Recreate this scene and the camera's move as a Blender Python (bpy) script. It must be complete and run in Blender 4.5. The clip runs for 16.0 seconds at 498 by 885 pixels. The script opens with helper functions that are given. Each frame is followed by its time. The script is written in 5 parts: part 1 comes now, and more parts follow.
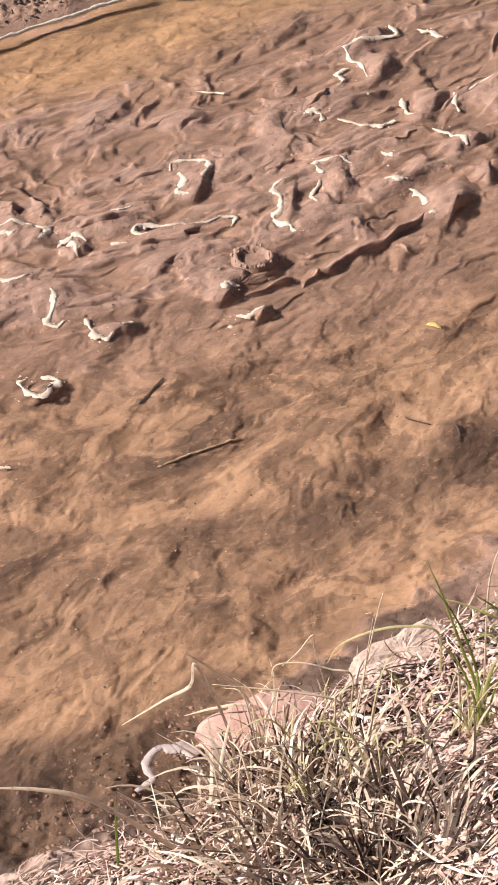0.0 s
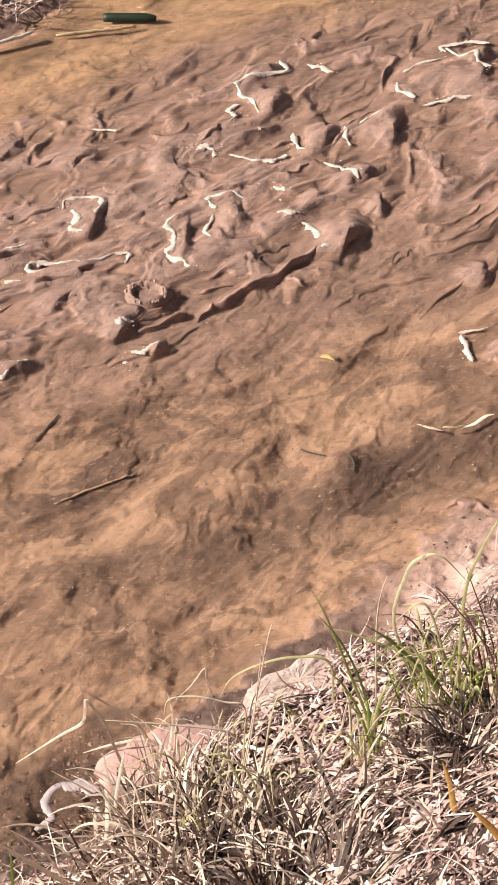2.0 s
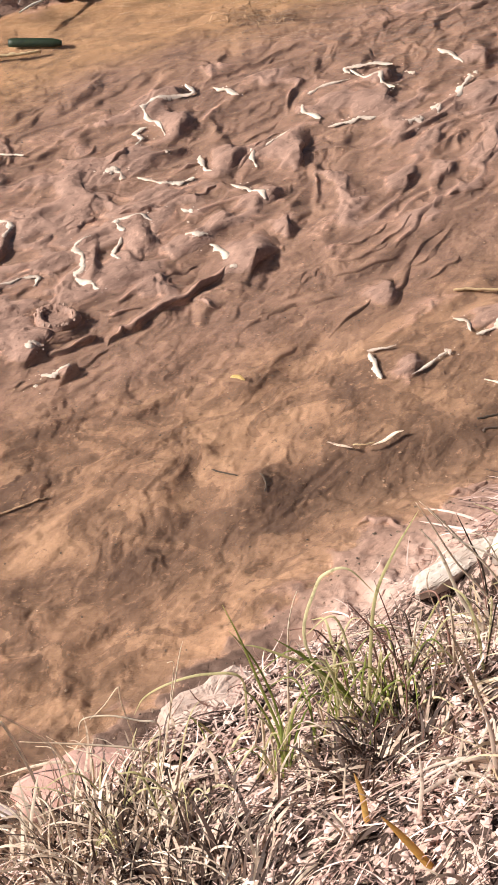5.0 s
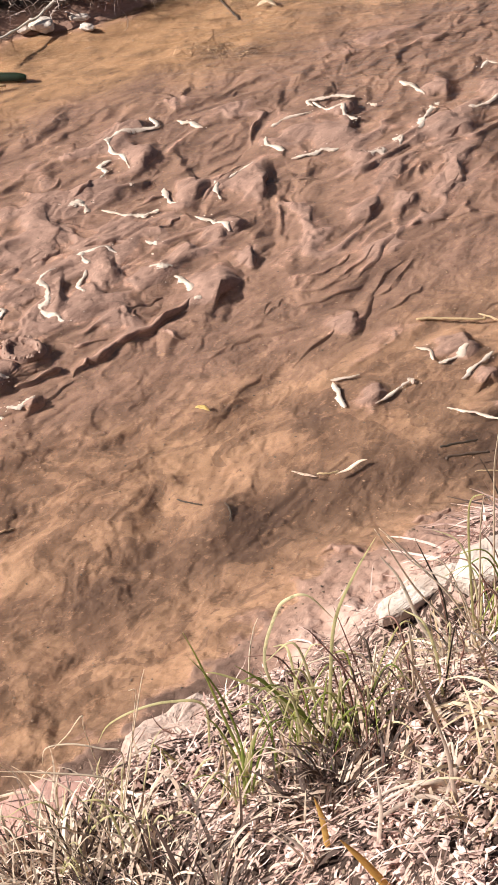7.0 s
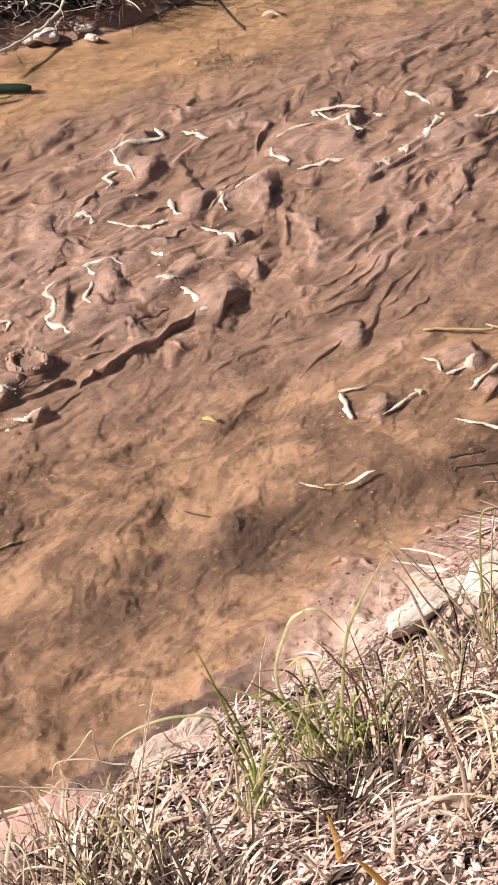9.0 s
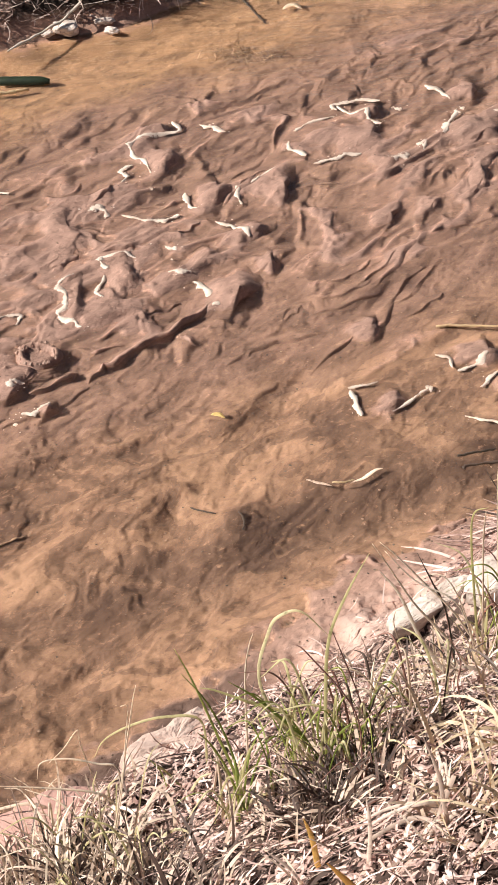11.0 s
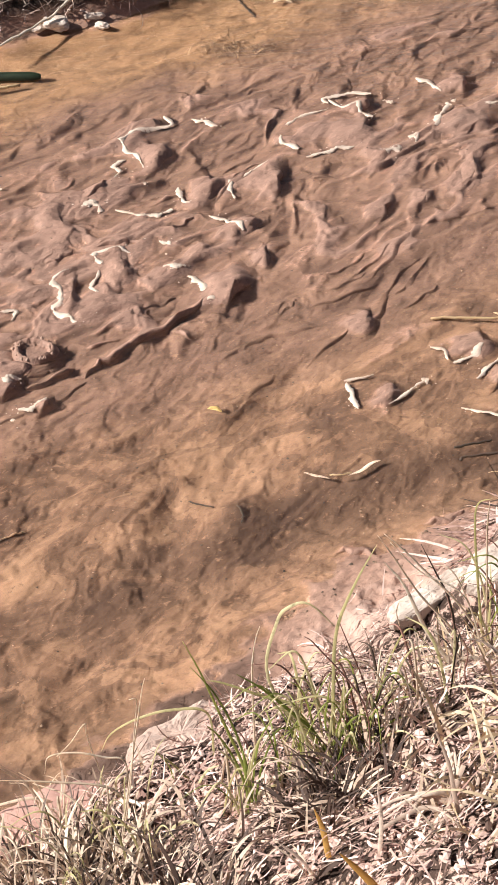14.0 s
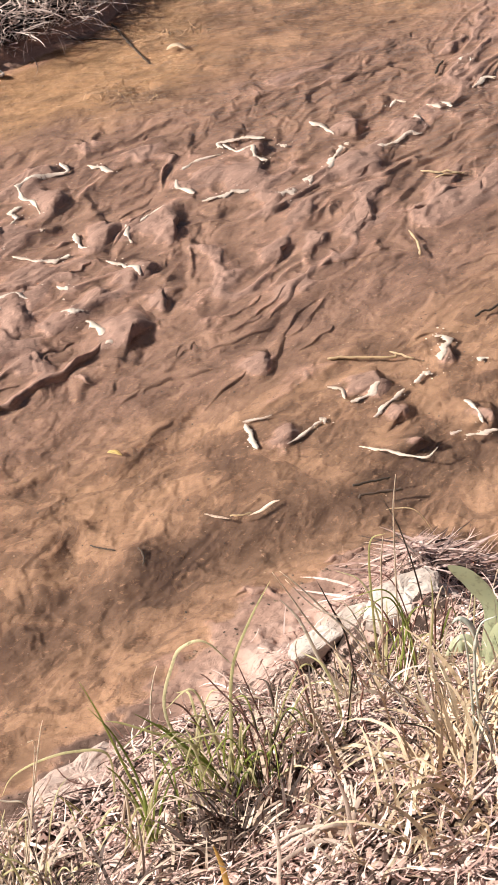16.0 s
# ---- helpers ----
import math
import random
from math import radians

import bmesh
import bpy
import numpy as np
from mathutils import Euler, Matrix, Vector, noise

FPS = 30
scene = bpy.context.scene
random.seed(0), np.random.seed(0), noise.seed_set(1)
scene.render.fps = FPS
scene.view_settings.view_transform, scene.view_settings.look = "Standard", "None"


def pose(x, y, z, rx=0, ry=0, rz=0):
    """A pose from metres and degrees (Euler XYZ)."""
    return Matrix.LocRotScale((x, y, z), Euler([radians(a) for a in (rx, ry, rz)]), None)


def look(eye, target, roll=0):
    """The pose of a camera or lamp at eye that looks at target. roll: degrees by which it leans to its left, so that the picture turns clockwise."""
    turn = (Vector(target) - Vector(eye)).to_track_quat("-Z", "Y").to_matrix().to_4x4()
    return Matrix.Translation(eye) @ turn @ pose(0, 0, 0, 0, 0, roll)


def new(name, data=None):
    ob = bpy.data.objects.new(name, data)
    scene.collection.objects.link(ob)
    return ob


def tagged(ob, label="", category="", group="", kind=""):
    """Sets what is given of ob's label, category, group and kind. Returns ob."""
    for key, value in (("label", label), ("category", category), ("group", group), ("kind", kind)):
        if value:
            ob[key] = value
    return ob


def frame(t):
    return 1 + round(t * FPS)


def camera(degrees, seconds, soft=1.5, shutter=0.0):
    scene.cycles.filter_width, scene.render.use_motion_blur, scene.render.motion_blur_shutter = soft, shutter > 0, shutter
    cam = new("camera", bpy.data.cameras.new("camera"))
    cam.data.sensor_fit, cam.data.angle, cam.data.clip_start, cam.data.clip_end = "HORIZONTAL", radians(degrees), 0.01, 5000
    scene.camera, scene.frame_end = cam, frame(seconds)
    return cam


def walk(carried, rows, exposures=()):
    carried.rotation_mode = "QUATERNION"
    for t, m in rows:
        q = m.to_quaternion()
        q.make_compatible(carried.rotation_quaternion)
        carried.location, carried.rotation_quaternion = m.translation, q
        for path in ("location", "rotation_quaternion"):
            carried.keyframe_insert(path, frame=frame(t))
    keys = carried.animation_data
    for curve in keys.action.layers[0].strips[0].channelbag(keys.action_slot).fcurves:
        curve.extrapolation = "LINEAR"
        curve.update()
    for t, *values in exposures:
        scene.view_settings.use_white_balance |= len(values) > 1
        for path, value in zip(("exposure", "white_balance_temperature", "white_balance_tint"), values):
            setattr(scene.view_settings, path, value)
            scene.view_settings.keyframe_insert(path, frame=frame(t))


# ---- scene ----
cam = camera(15.0, 16.0, 1.6)
PATH = [
    (0, (-0.059, 0.021, 2.182), (-0.243, 1.583, 0.946), -1.1),
    (0.5, (-0.052, 0.022, 2.186), (-0.217, 1.589, 0.954), -0.9),
    (1, (-0.034, 0.013, 2.186), (-0.176, 1.589, 0.962), -0.7),
    (1.5, (-0.032, 0.01, 2.188), (-0.15, 1.594, 0.972), -0.5),
    (2, (-0.031, 0.014, 2.188), (-0.122, 1.606, 0.98), -0.2),
    (2.5, (-0.026, 0.009, 2.191), (-0.091, 1.606, 0.989), -0.0),
    (3, (-0.021, 0.0, 2.193), (-0.061, 1.603, 0.997), 0.2),
    (3.5, (-0.021, -0.001, 2.191), (-0.044, 1.605, 0.999), 0.3),
    (6, (-0.018, -0.003, 2.193), (-0.01, 1.613, 1.014), 0.7),
    (6.5, (-0.01, -0.015, 2.201), (0.008, 1.607, 1.031), 0.7),
    (7, (-0.006, -0.022, 2.203), (0.02, 1.606, 1.043), 0.7),
    (7.5, (-0.001, -0.015, 2.196), (0.035, 1.618, 1.043), 0.7),
    (8, (0.001, -0.015, 2.202), (0.04, 1.62, 1.051), 0.6),
    (8.5, (-0.007, -0.015, 2.201), (0.029, 1.62, 1.05), 0.5),
    (9, (-0.015, -0.011, 2.202), (0.008, 1.623, 1.049), 0.5),
    (11.5, (0.053, 0.012, 2.196), (0.027, 1.637, 1.031), -0.2),
    (12, (0.045, 0.006, 2.199), (0.011, 1.626, 1.026), -0.5),
    (12.5, (0.041, 0.002, 2.198), (0.006, 1.62, 1.023), -0.6),
    (13, (0.036, -0.006, 2.202), (0.006, 1.613, 1.028), -0.6),
    (13.5, (0.029, -0.003, 2.202), (0.009, 1.619, 1.032), -0.4),
    (14, (0.024, 0.004, 2.2), (0.021, 1.63, 1.035), -0.1),
    (14.5, (0.032, -0.008, 2.203), (0.048, 1.623, 1.046), -0.0),
    (15, (0.037, -0.015, 2.206), (0.08, 1.623, 1.059), 0.2),
    (15.5, (0.041, -0.016, 2.207), (0.111, 1.628, 1.072), 0.4),
    (16, (0.042, -0.017, 2.208), (0.136, 1.633, 1.082), 0.6),
]
walk(cam, [(t, look(e, g, r)) for t, e, g, r in PATH])

# ---- light ----
SUN_AZ, SUN_EL = radians(97), radians(38)      # the sun stands to the left of the view
world = bpy.data.worlds.new("sky")
scene.world = world
world.use_nodes = True
wn = world.node_tree.nodes
sky = wn.new("ShaderNodeTexSky")
sky.sky_type, sky.sun_disc = "NISHITA", False
sky.sun_elevation, sky.sun_rotation = SUN_EL, -SUN_AZ
sky.dust_density = 2.0
world.node_tree.links.new(sky.outputs[0], wn["Background"].inputs[0])
wn["Background"].inputs[1].default_value = 0.046
sun = new("sun", bpy.data.lights.new("sun", "SUN"))
sun.data.energy, sun.data.angle, sun.data.color = 7.3, radians(0.6), (1.0, 0.945, 0.87)
to_sun = Vector((-math.sin(SUN_AZ) * math.cos(SUN_EL), math.cos(SUN_AZ) * math.cos(SUN_EL), math.sin(SUN_EL)))
sun.rotation_euler = to_sun.to_track_quat("Z", "Y").to_euler()


# ---- materials ----
def material(name):
    m = bpy.data.materials.new(name)
    m.use_nodes = True
    return m, m.node_tree, m.node_tree.nodes["Principled BSDF"]


def node(tree, kind, **inputs):
    n = tree.nodes.new("ShaderNode" + kind)
    for key, value in inputs.items():
        n.inputs[key.replace("_", " ")].default_value = value
    return n


def ramp(tree, fac, *stops):
    r = tree.nodes.new("ShaderNodeValToRGB")
    el = r.color_ramp.elements
    while len(el) < len(stops):
        el.new(0.5)
    for e, (p, c) in zip(el, stops):
        e.position, e.color = p, (*c, 1)
    tree.links.new(fac, r.inputs[0])
    return r.outputs[0]


def mixed(tree, fac, a, b, mode="MIX"):
    m = tree.nodes.new("ShaderNodeMix")
    m.data_type, m.blend_type = "RGBA", mode
    for sock, value in ((m.inputs[0], fac), (m.inputs[6], a), (m.inputs[7], b)):
        if isinstance(value, bpy.types.NodeSocket):
            tree.links.new(value, sock)
        elif isinstance(value, tuple):
            sock.default_value = (*value, 1)
        else:
            sock.default_value = value
    return m.outputs[2]


def noise_fac(tree, scale, detail=5, rough=0.6, stretch=None, turn=0.0, distortion=0.0):
    geo = tree.nodes.new("ShaderNodeNewGeometry")
    n = node(tree, "TexNoise", Scale=scale, Detail=detail, Roughness=rough, Distortion=distortion)
    out = geo.outputs["Position"]
    if stretch:
        mp = tree.nodes.new("ShaderNodeMapping")
        mp.vector_type = "TEXTURE"
        mp.inputs["Scale"].default_value = stretch
        mp.inputs["Rotation"].default_value = (0, 0, turn)
        tree.links.new(out, mp.inputs[0])
        out = mp.outputs[0]
    tree.links.new(out, n.inputs["Vector"])
    return n.outputs["Fac"]


def maths(tree, op, a, b=0.0, c=0.0):
    m = tree.nodes.new("ShaderNodeMath")
    m.operation = op
    for sock, value in zip(m.inputs, (a, b, c)):
        if isinstance(value, bpy.types.NodeSocket):
            tree.links.new(value, sock)
        else:
            sock.default_value = value
    return m.outputs[0]


def between(tree, value, low, high):
    m = tree.nodes.new("ShaderNodeMapRange")
    m.interpolation_type = "SMOOTHSTEP"
    m.inputs[1].default_value, m.inputs[2].default_value = low, high
    tree.links.new(value, m.inputs[0])
    return m.outputs[0]


def bump(tree, bsdf, height, strength, distance):
    b = node(tree, "Bump", Strength=strength, Distance=distance)
    tree.links.new(height, b.inputs["Height"])
    tree.links.new(b.outputs[0], bsdf.inputs["Normal"])


TROUGH_LINE = 2.29        # where a trough is coloured darker, for silt and for light lost in depth
FLOW = radians(40)        # the way the stream runs


def mud_material(name, wet, warm, dark, silt, dry, bank_shade=None, sand=None, grit=0.32):
    """Sandy orange mud under water, pink-brown silt where it comes out of it, pale dry soil up the bank."""
    m, t, b = material(name)
    big = noise_fac(t, 4.0, 4, 0.6, (1.8, 1.0, 1.0), FLOW)
    mid = noise_fac(t, 17.0, 6, 0.65, (1.9, 1.0, 1.0), FLOW, 0.5)
    small = noise_fac(t, 75.0, 5, 0.7, (1.6, 1.0, 1.0), FLOW, 0.3)
    fine = noise_fac(t, 260.0, 3, 0.7)
    c = ramp(t, big, (0.36, dark), (0.47, wet), (0.62, warm))
    soft = noise_fac(t, 9.0, 5, 0.55, (1.5, 1.0, 1.0), FLOW, 1.2)
    c = mixed(t, maths(t, "MULTIPLY", between(t, soft, 0.51, 0.528), 0.5), c, dark)
    c = mixed(t, maths(t, "MULTIPLY", between(t, soft, 0.445, 0.43), 0.5), c, warm)
    c = mixed(t, maths(t, "MULTIPLY", between(t, mid, 0.50, 0.66), 0.4), c, dark)
    c = mixed(t, maths(t, "MULTIPLY", between(t, mid, 0.46, 0.30), 0.45), c, warm)
    geo = t.nodes.new("ShaderNodeNewGeometry")
    sep = t.nodes.new("ShaderNodeSeparateXYZ")
    t.links.new(geo.outputs["Position"], sep.inputs[0])
    if sand:
        across = maths(t, "MULTIPLY_ADD", sep.outputs[0], -0.52, maths(t, "MULTIPLY", sep.outputs[1], 0.83))
        bent = maths(t, "MULTIPLY_ADD", maths(t, "MULTIPLY", sep.outputs[0], sep.outputs[0]), -0.137, across)
        bent = maths(t, "MULTIPLY_ADD", maths(t, "SUBTRACT", big, 0.5), 0.35, bent)
        west = maths(t, "MULTIPLY", between(t, sep.outputs[0], -0.4, -0.9), 0.2)
        silty = maths(t, "MULTIPLY", between(t, bent, 2.62, 2.86), between(t, maths(t, "ADD", bent, west), 4.2, 4.0))      # pink-brown silt fills the middle of the stream
        c = mixed(t, maths(t, "MULTIPLY", silty, 0.78), c, mixed(t, between(t, mid, 0.38, 0.62), tuple(v * 0.53 for v in silt), tuple(v * 0.36 for v in silt)))
        across = maths(t, "MULTIPLY_ADD", maths(t, "SUBTRACT", big, 0.5), 0.45, across)
        shore = maths(t, "MULTIPLY", between(t, maths(t, "ABSOLUTE", maths(t, "SUBTRACT", across, 2.02)), 0.11, 0.03), 0.14)
        sandy = maths(t, "MULTIPLY_ADD", between(t, maths(t, "ADD", across, west), 3.95, 4.25), maths(t, "MULTIPLY_ADD", between(t, sep.outputs[0], 0.35, 0.05), 0.9, 0.1), shore)
        # bed darkened in colour where deeper water would take the light
        trough = maths(t, "MULTIPLY", between(t, maths(t, "ABSOLUTE", maths(t, "SUBTRACT", across, TROUGH_LINE)), 0.14, 0.03), maths(t, "MULTIPLY_ADD", between(t, sep.outputs[0], -0.2, 0.05), 0.5, 0.5))
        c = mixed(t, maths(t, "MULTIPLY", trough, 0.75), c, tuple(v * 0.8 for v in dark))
        mire = maths(t, "MULTIPLY", between(t, across, 2.05, 1.94), between(t, sep.outputs[0], -0.24, -0.34))      # black-brown ooze round the still pool
        c = mixed(t, maths(t, "MULTIPLY", sandy, 0.75), c, mixed(t, between(t, mid, 0.42, 0.66), sand, tuple(v * 0.6 for v in sand)))
    high = maths(t, "MULTIPLY_ADD", maths(t, "SUBTRACT", mid, 0.5), 0.03, sep.outputs[2])
    # above water: silt colour, with some sky sheen put into its pink tint
    out = between(t, high, -0.005, 0.003)
    s = mixed(t, between(t, mid, 0.42, 0.66), silt, tuple(v * 0.74 for v in silt))
    s = mixed(t, maths(t, "MULTIPLY", between(t, small, 0.54, 0.62), 0.7), s, tuple(min(0.7, v * 1.28) for v in silt))
    s = mixed(t, maths(t, "MULTIPLY", between(t, small, 0.44, 0.36), 0.7), s, tuple(v * 0.55 for v in silt))
    c = mixed(t, maths(t, "MULTIPLY", between(t, small, 0.55, 0.70), 0.5), c, tuple(v * 1.2 for v in warm))
    c = mixed(t, maths(t, "MULTIPLY", between(t, small, 0.43, 0.30), 0.6), c, tuple(v * 0.85 for v in dark))
    c = mixed(t, maths(t, "MULTIPLY", out, 0.85), c, s)
    if sand:
        c = mixed(t, maths(t, "MULTIPLY", mire, 0.85), c, mixed(t, between(t, mid, 0.4, 0.6), dark, tuple(v * 0.6 for v in dark)))
    c = mixed(t, between(t, fine, 0.74, 0.82), c, tuple(min(0.7, v * 1.5) for v in warm))
    c = mixed(t, between(t, fine, 0.31, 0.23), c, tuple(v * 0.5 for v in dark))
    lower = maths(t, "MULTIPLY_ADD", between(t, sep.outputs[0], -0.1, 0.1), 0.022, high)      # the flat downstream dries out sooner
    dryness = between(t, lower, 0.030, 0.072)
    soil = mixed(t, between(t, mid, 0.35, 0.7), dry, tuple(v * 0.75 for v in dry))
    soil = mixed(t, between(t, small, 0.55, 0.75), soil, tuple(v * 0.5 for v in dry))
    if bank_shade:
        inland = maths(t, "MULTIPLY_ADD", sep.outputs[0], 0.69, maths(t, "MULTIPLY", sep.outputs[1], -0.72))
        # near bank soil darkened in colour for the shadows between pieces of straw
        gap_shade = maths(t, "MULTIPLY", between(t, maths(t, "MULTIPLY_ADD", mid, 0.5, inland), -1.42, -1.2), between(t, small, 0.44, 0.50))
        soil = mixed(t, maths(t, "MULTIPLY", gap_shade, 0.97), soil, mixed(t, between(t, mid, 0.4, 0.6), (0.062, 0.038, 0.030), (0.028, 0.017, 0.013)))
        # far bank soil coloured near-black for the shade of overhanging growth
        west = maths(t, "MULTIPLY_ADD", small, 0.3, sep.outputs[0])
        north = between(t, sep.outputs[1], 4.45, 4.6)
        soil = mixed(t, maths(t, "MULTIPLY", between(t, west, -0.68, -0.48), north), soil, bank_shade)
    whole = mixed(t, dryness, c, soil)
    if sand:
        # dark waterline strip: wet mud, with the bank lip's shade put into the colour
        damp_shade = maths(t, "MULTIPLY", maths(t, "MULTIPLY", between(t, high, -0.004, 0.006), between(t, high, 0.052, 0.034)), between(t, sep.outputs[0], 0.12, -0.05))
        damp_shade = maths(t, "MULTIPLY", damp_shade, between(t, sep.outputs[1], 3.2, 3.0))
        whole = mixed(t, maths(t, "MULTIPLY", damp_shade, 0.8), whole, (0.085, 0.052, 0.040))
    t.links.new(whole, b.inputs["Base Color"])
    t.links.new(maths(t, "MULTIPLY_ADD", maths(t, "MULTIPLY", out, maths(t, "SUBTRACT", 1.0, dryness)), -0.35, 0.9), b.inputs["Roughness"])
    b.inputs["Specular IOR Level"].default_value = 0.22
    h = maths(t, "MULTIPLY_ADD", small, grit, maths(t, "MULTIPLY", mid, 0.8))
    # flakes and low steps that the water has cut into the silt
    flake = noise_fac(t, 30.0, 5, 0.6, (1.5, 1.0, 1.0), FLOW, 0.6)
    chip = noise_fac(t, 85.0, 4, 0.6, (1.4, 1.0, 1.0), FLOW)
    h = maths(t, "MULTIPLY_ADD", between(t, flake, 0.485, 0.515), 0.08, h)
    h = maths(t, "MULTIPLY_ADD", between(t, flake, 0.575, 0.60), 0.07, h)
    h = maths(t, "MULTIPLY_ADD", between(t, chip, 0.53, 0.57), 0.05, h)
    h = maths(t, "MULTIPLY_ADD", fine, grit * 0.2, h)
    # thin wrinkles that the current leaves in the silt
    wave = noise_fac(t, 11.0, 3, 0.5, (3.2, 1.0, 1.0), FLOW - 0.1, 1.6)
    crease = maths(t, "SUBTRACT", 1.0, between(t, maths(t, "ABSOLUTE", maths(t, "SUBTRACT", wave, 0.5)), 0.0, 0.035))
    h = maths(t, "MULTIPLY_ADD", maths(t, "MULTIPLY", crease, out), -0.05 if grit > 0.2 else 0.0, h)
    bump(t, b, h, 0.85, 0.008)
    return m


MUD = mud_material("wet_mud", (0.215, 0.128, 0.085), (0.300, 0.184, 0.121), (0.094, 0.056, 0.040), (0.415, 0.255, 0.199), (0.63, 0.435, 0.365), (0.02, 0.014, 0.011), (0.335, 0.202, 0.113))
CLUMP = mud_material("silt_clump", (0.225, 0.136, 0.102), (0.34, 0.210, 0.160), (0.125, 0.077, 0.060), (0.355, 0.217, 0.170), (0.55, 0.39, 0.33), grit=0.22)


def water_material():
    m, t, b = material("stream_water")
    b.inputs["Base Color"].default_value = (0.975, 0.915, 0.85, 1)
    b.inputs["Transmission Weight"].default_value = 1.0
    b.inputs["IOR"].default_value = 1.33
    b.inputs["Roughness"].default_value = 0.0
    long = noise_fac(t, 14.0, 3, 0.5, (3.0, 1.0, 1.0), FLOW - 0.35, 0.8)
    small = noise_fac(t, 70.0, 2, 0.5, (2.0, 1.0, 1.0), FLOW - 0.3)
    geo = t.nodes.new("ShaderNodeNewGeometry")
    sep = t.nodes.new("ShaderNodeSeparateXYZ")
    t.links.new(geo.outputs["Position"], sep.inputs[0])
    run = between(t, maths(t, "MULTIPLY_ADD", sep.outputs[0], 0.6, sep.outputs[1]), 4.6, 5.2)
    h = maths(t, "MULTIPLY_ADD", small, 0.12, maths(t, "MULTIPLY", long, maths(t, "MULTIPLY_ADD", run, 13.0, 1.0)))
    bump(t, b, h, 0.20, 0.02)
    return m


WATER = water_material()


def plant_material(name, low, high, rough=0.6, glow=0.25, island=False, rotten=0.0):
    """Leaf or straw: colour differs from piece to piece, light comes through a little."""
    m, t, b = material(name)
    if island:
        geo = t.nodes.new("ShaderNodeNewGeometry")
        pick = geo.outputs["Random Per Island"]
    else:
        pick = t.nodes.new("ShaderNodeObjectInfo").outputs["Random"]
    c = ramp(t, pick, (0.0, low), (0.55, tuple((a + d) / 2 for a, d in zip(low, high))), (1.0, high))
    # near-black share of pieces: rotted bits, plus shade between pieces put into colour
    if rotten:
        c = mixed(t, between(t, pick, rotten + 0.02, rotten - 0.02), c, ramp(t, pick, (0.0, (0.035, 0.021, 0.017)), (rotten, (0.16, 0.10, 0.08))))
    fibre = noise_fac(t, 90.0, 4, 0.6)
    c = mixed(t, between(t, fibre, 0.50, 0.75), c, tuple(v * 0.55 for v in low))
    t.links.new(c, b.inputs["Base Color"])
    b.inputs["Roughness"].default_value = rough
    tr = node(t, "BsdfTranslucent")
    t.links.new(c, tr.inputs[0])
    mx = node(t, "MixShader", Fac=glow)
    t.links.new(b.outputs[0], mx.inputs[1])
    t.links.new(tr.outputs[0], mx.inputs[2])
    t.links.new(mx.outputs[0], t.nodes["Material Output"].inputs[0])
    return m


GREEN = plant_material("green_blade", (0.15, 0.20, 0.035), (0.42, 0.46, 0.12), 0.45, 0.35)
LIME = plant_material("yellow_green_blade", (0.46, 0.42, 0.18), (0.82, 0.73, 0.46), 0.5, 0.35)
PALE = plant_material("bleached_blade", (0.72, 0.57, 0.43), (0.90, 0.78, 0.64), 0.6, 0.3)
STRAW = plant_material("straw", (0.50, 0.36, 0.20), (0.68, 0.52, 0.32), 0.6, 0.2)
WHITE = plant_material("white_straw", (0.72, 0.64, 0.54), (0.80, 0.74, 0.66), 0.6, 0.2)
ORANGE = plant_material("orange_leaf", (0.66, 0.36, 0.09), (0.74, 0.46, 0.15), 0.5, 0.2)
YELLOW = plant_material("yellow_leaf", (0.64, 0.46, 0.15), (0.70, 0.53, 0.22), 0.5, 0.2)
REDSTEM = plant_material("red_stem", (0.20, 0.09, 0.07), (0.36, 0.19, 0.15), 0.6, 0.1)
DARKTWIG = plant_material("dark_twig", (0.035, 0.024, 0.016), (0.08, 0.05, 0.035), 0.7, 0.0)
LEAFGREEN = plant_material("broad_leaf", (0.58, 0.62, 0.38), (0.72, 0.76, 0.52), 0.4, 0.5)
SILVER = plant_material("silvery_leaf", (0.64, 0.64, 0.54), (0.78, 0.77, 0.66), 0.5, 0.25)
LITTER = plant_material("straw_litter", (0.37, 0.208, 0.172), (0.98, 0.745, 0.665), 0.75, 0.04, True, 0.15)
DRYGRASS = plant_material("dry_grass", (0.40, 0.28, 0.20), (0.98, 0.83, 0.67), 0.65, 0.12, True, 0.10)
STRAP = plant_material("bleached_strap_leaf", (0.48, 0.35, 0.28), (0.80, 0.66, 0.56), 0.6, 0.1)
BRUSH = plant_material("dead_brush", (0.26, 0.175, 0.145), (0.98, 0.79, 0.70), 0.7, 0.1, True)
CLOD = plant_material("dry_clod", (0.50, 0.33, 0.28), (0.98, 0.75, 0.67), 0.9, 0.0, True, 0.08)
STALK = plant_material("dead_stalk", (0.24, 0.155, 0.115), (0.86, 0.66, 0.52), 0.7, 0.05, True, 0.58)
REEDROT = plant_material("rotten_stubble", (0.12, 0.075, 0.045), (0.52, 0.35, 0.22), 0.7, 0.05, True)
TALLDRY = plant_material("yellow_dry_grass", (0.50, 0.34, 0.20), (0.98, 0.82, 0.59), 0.6, 0.12, True, 0.10)
DEBRIS = plant_material("debris", (0.04, 0.028, 0.02), (0.34, 0.23, 0.16), 0.7, 0.0, True)


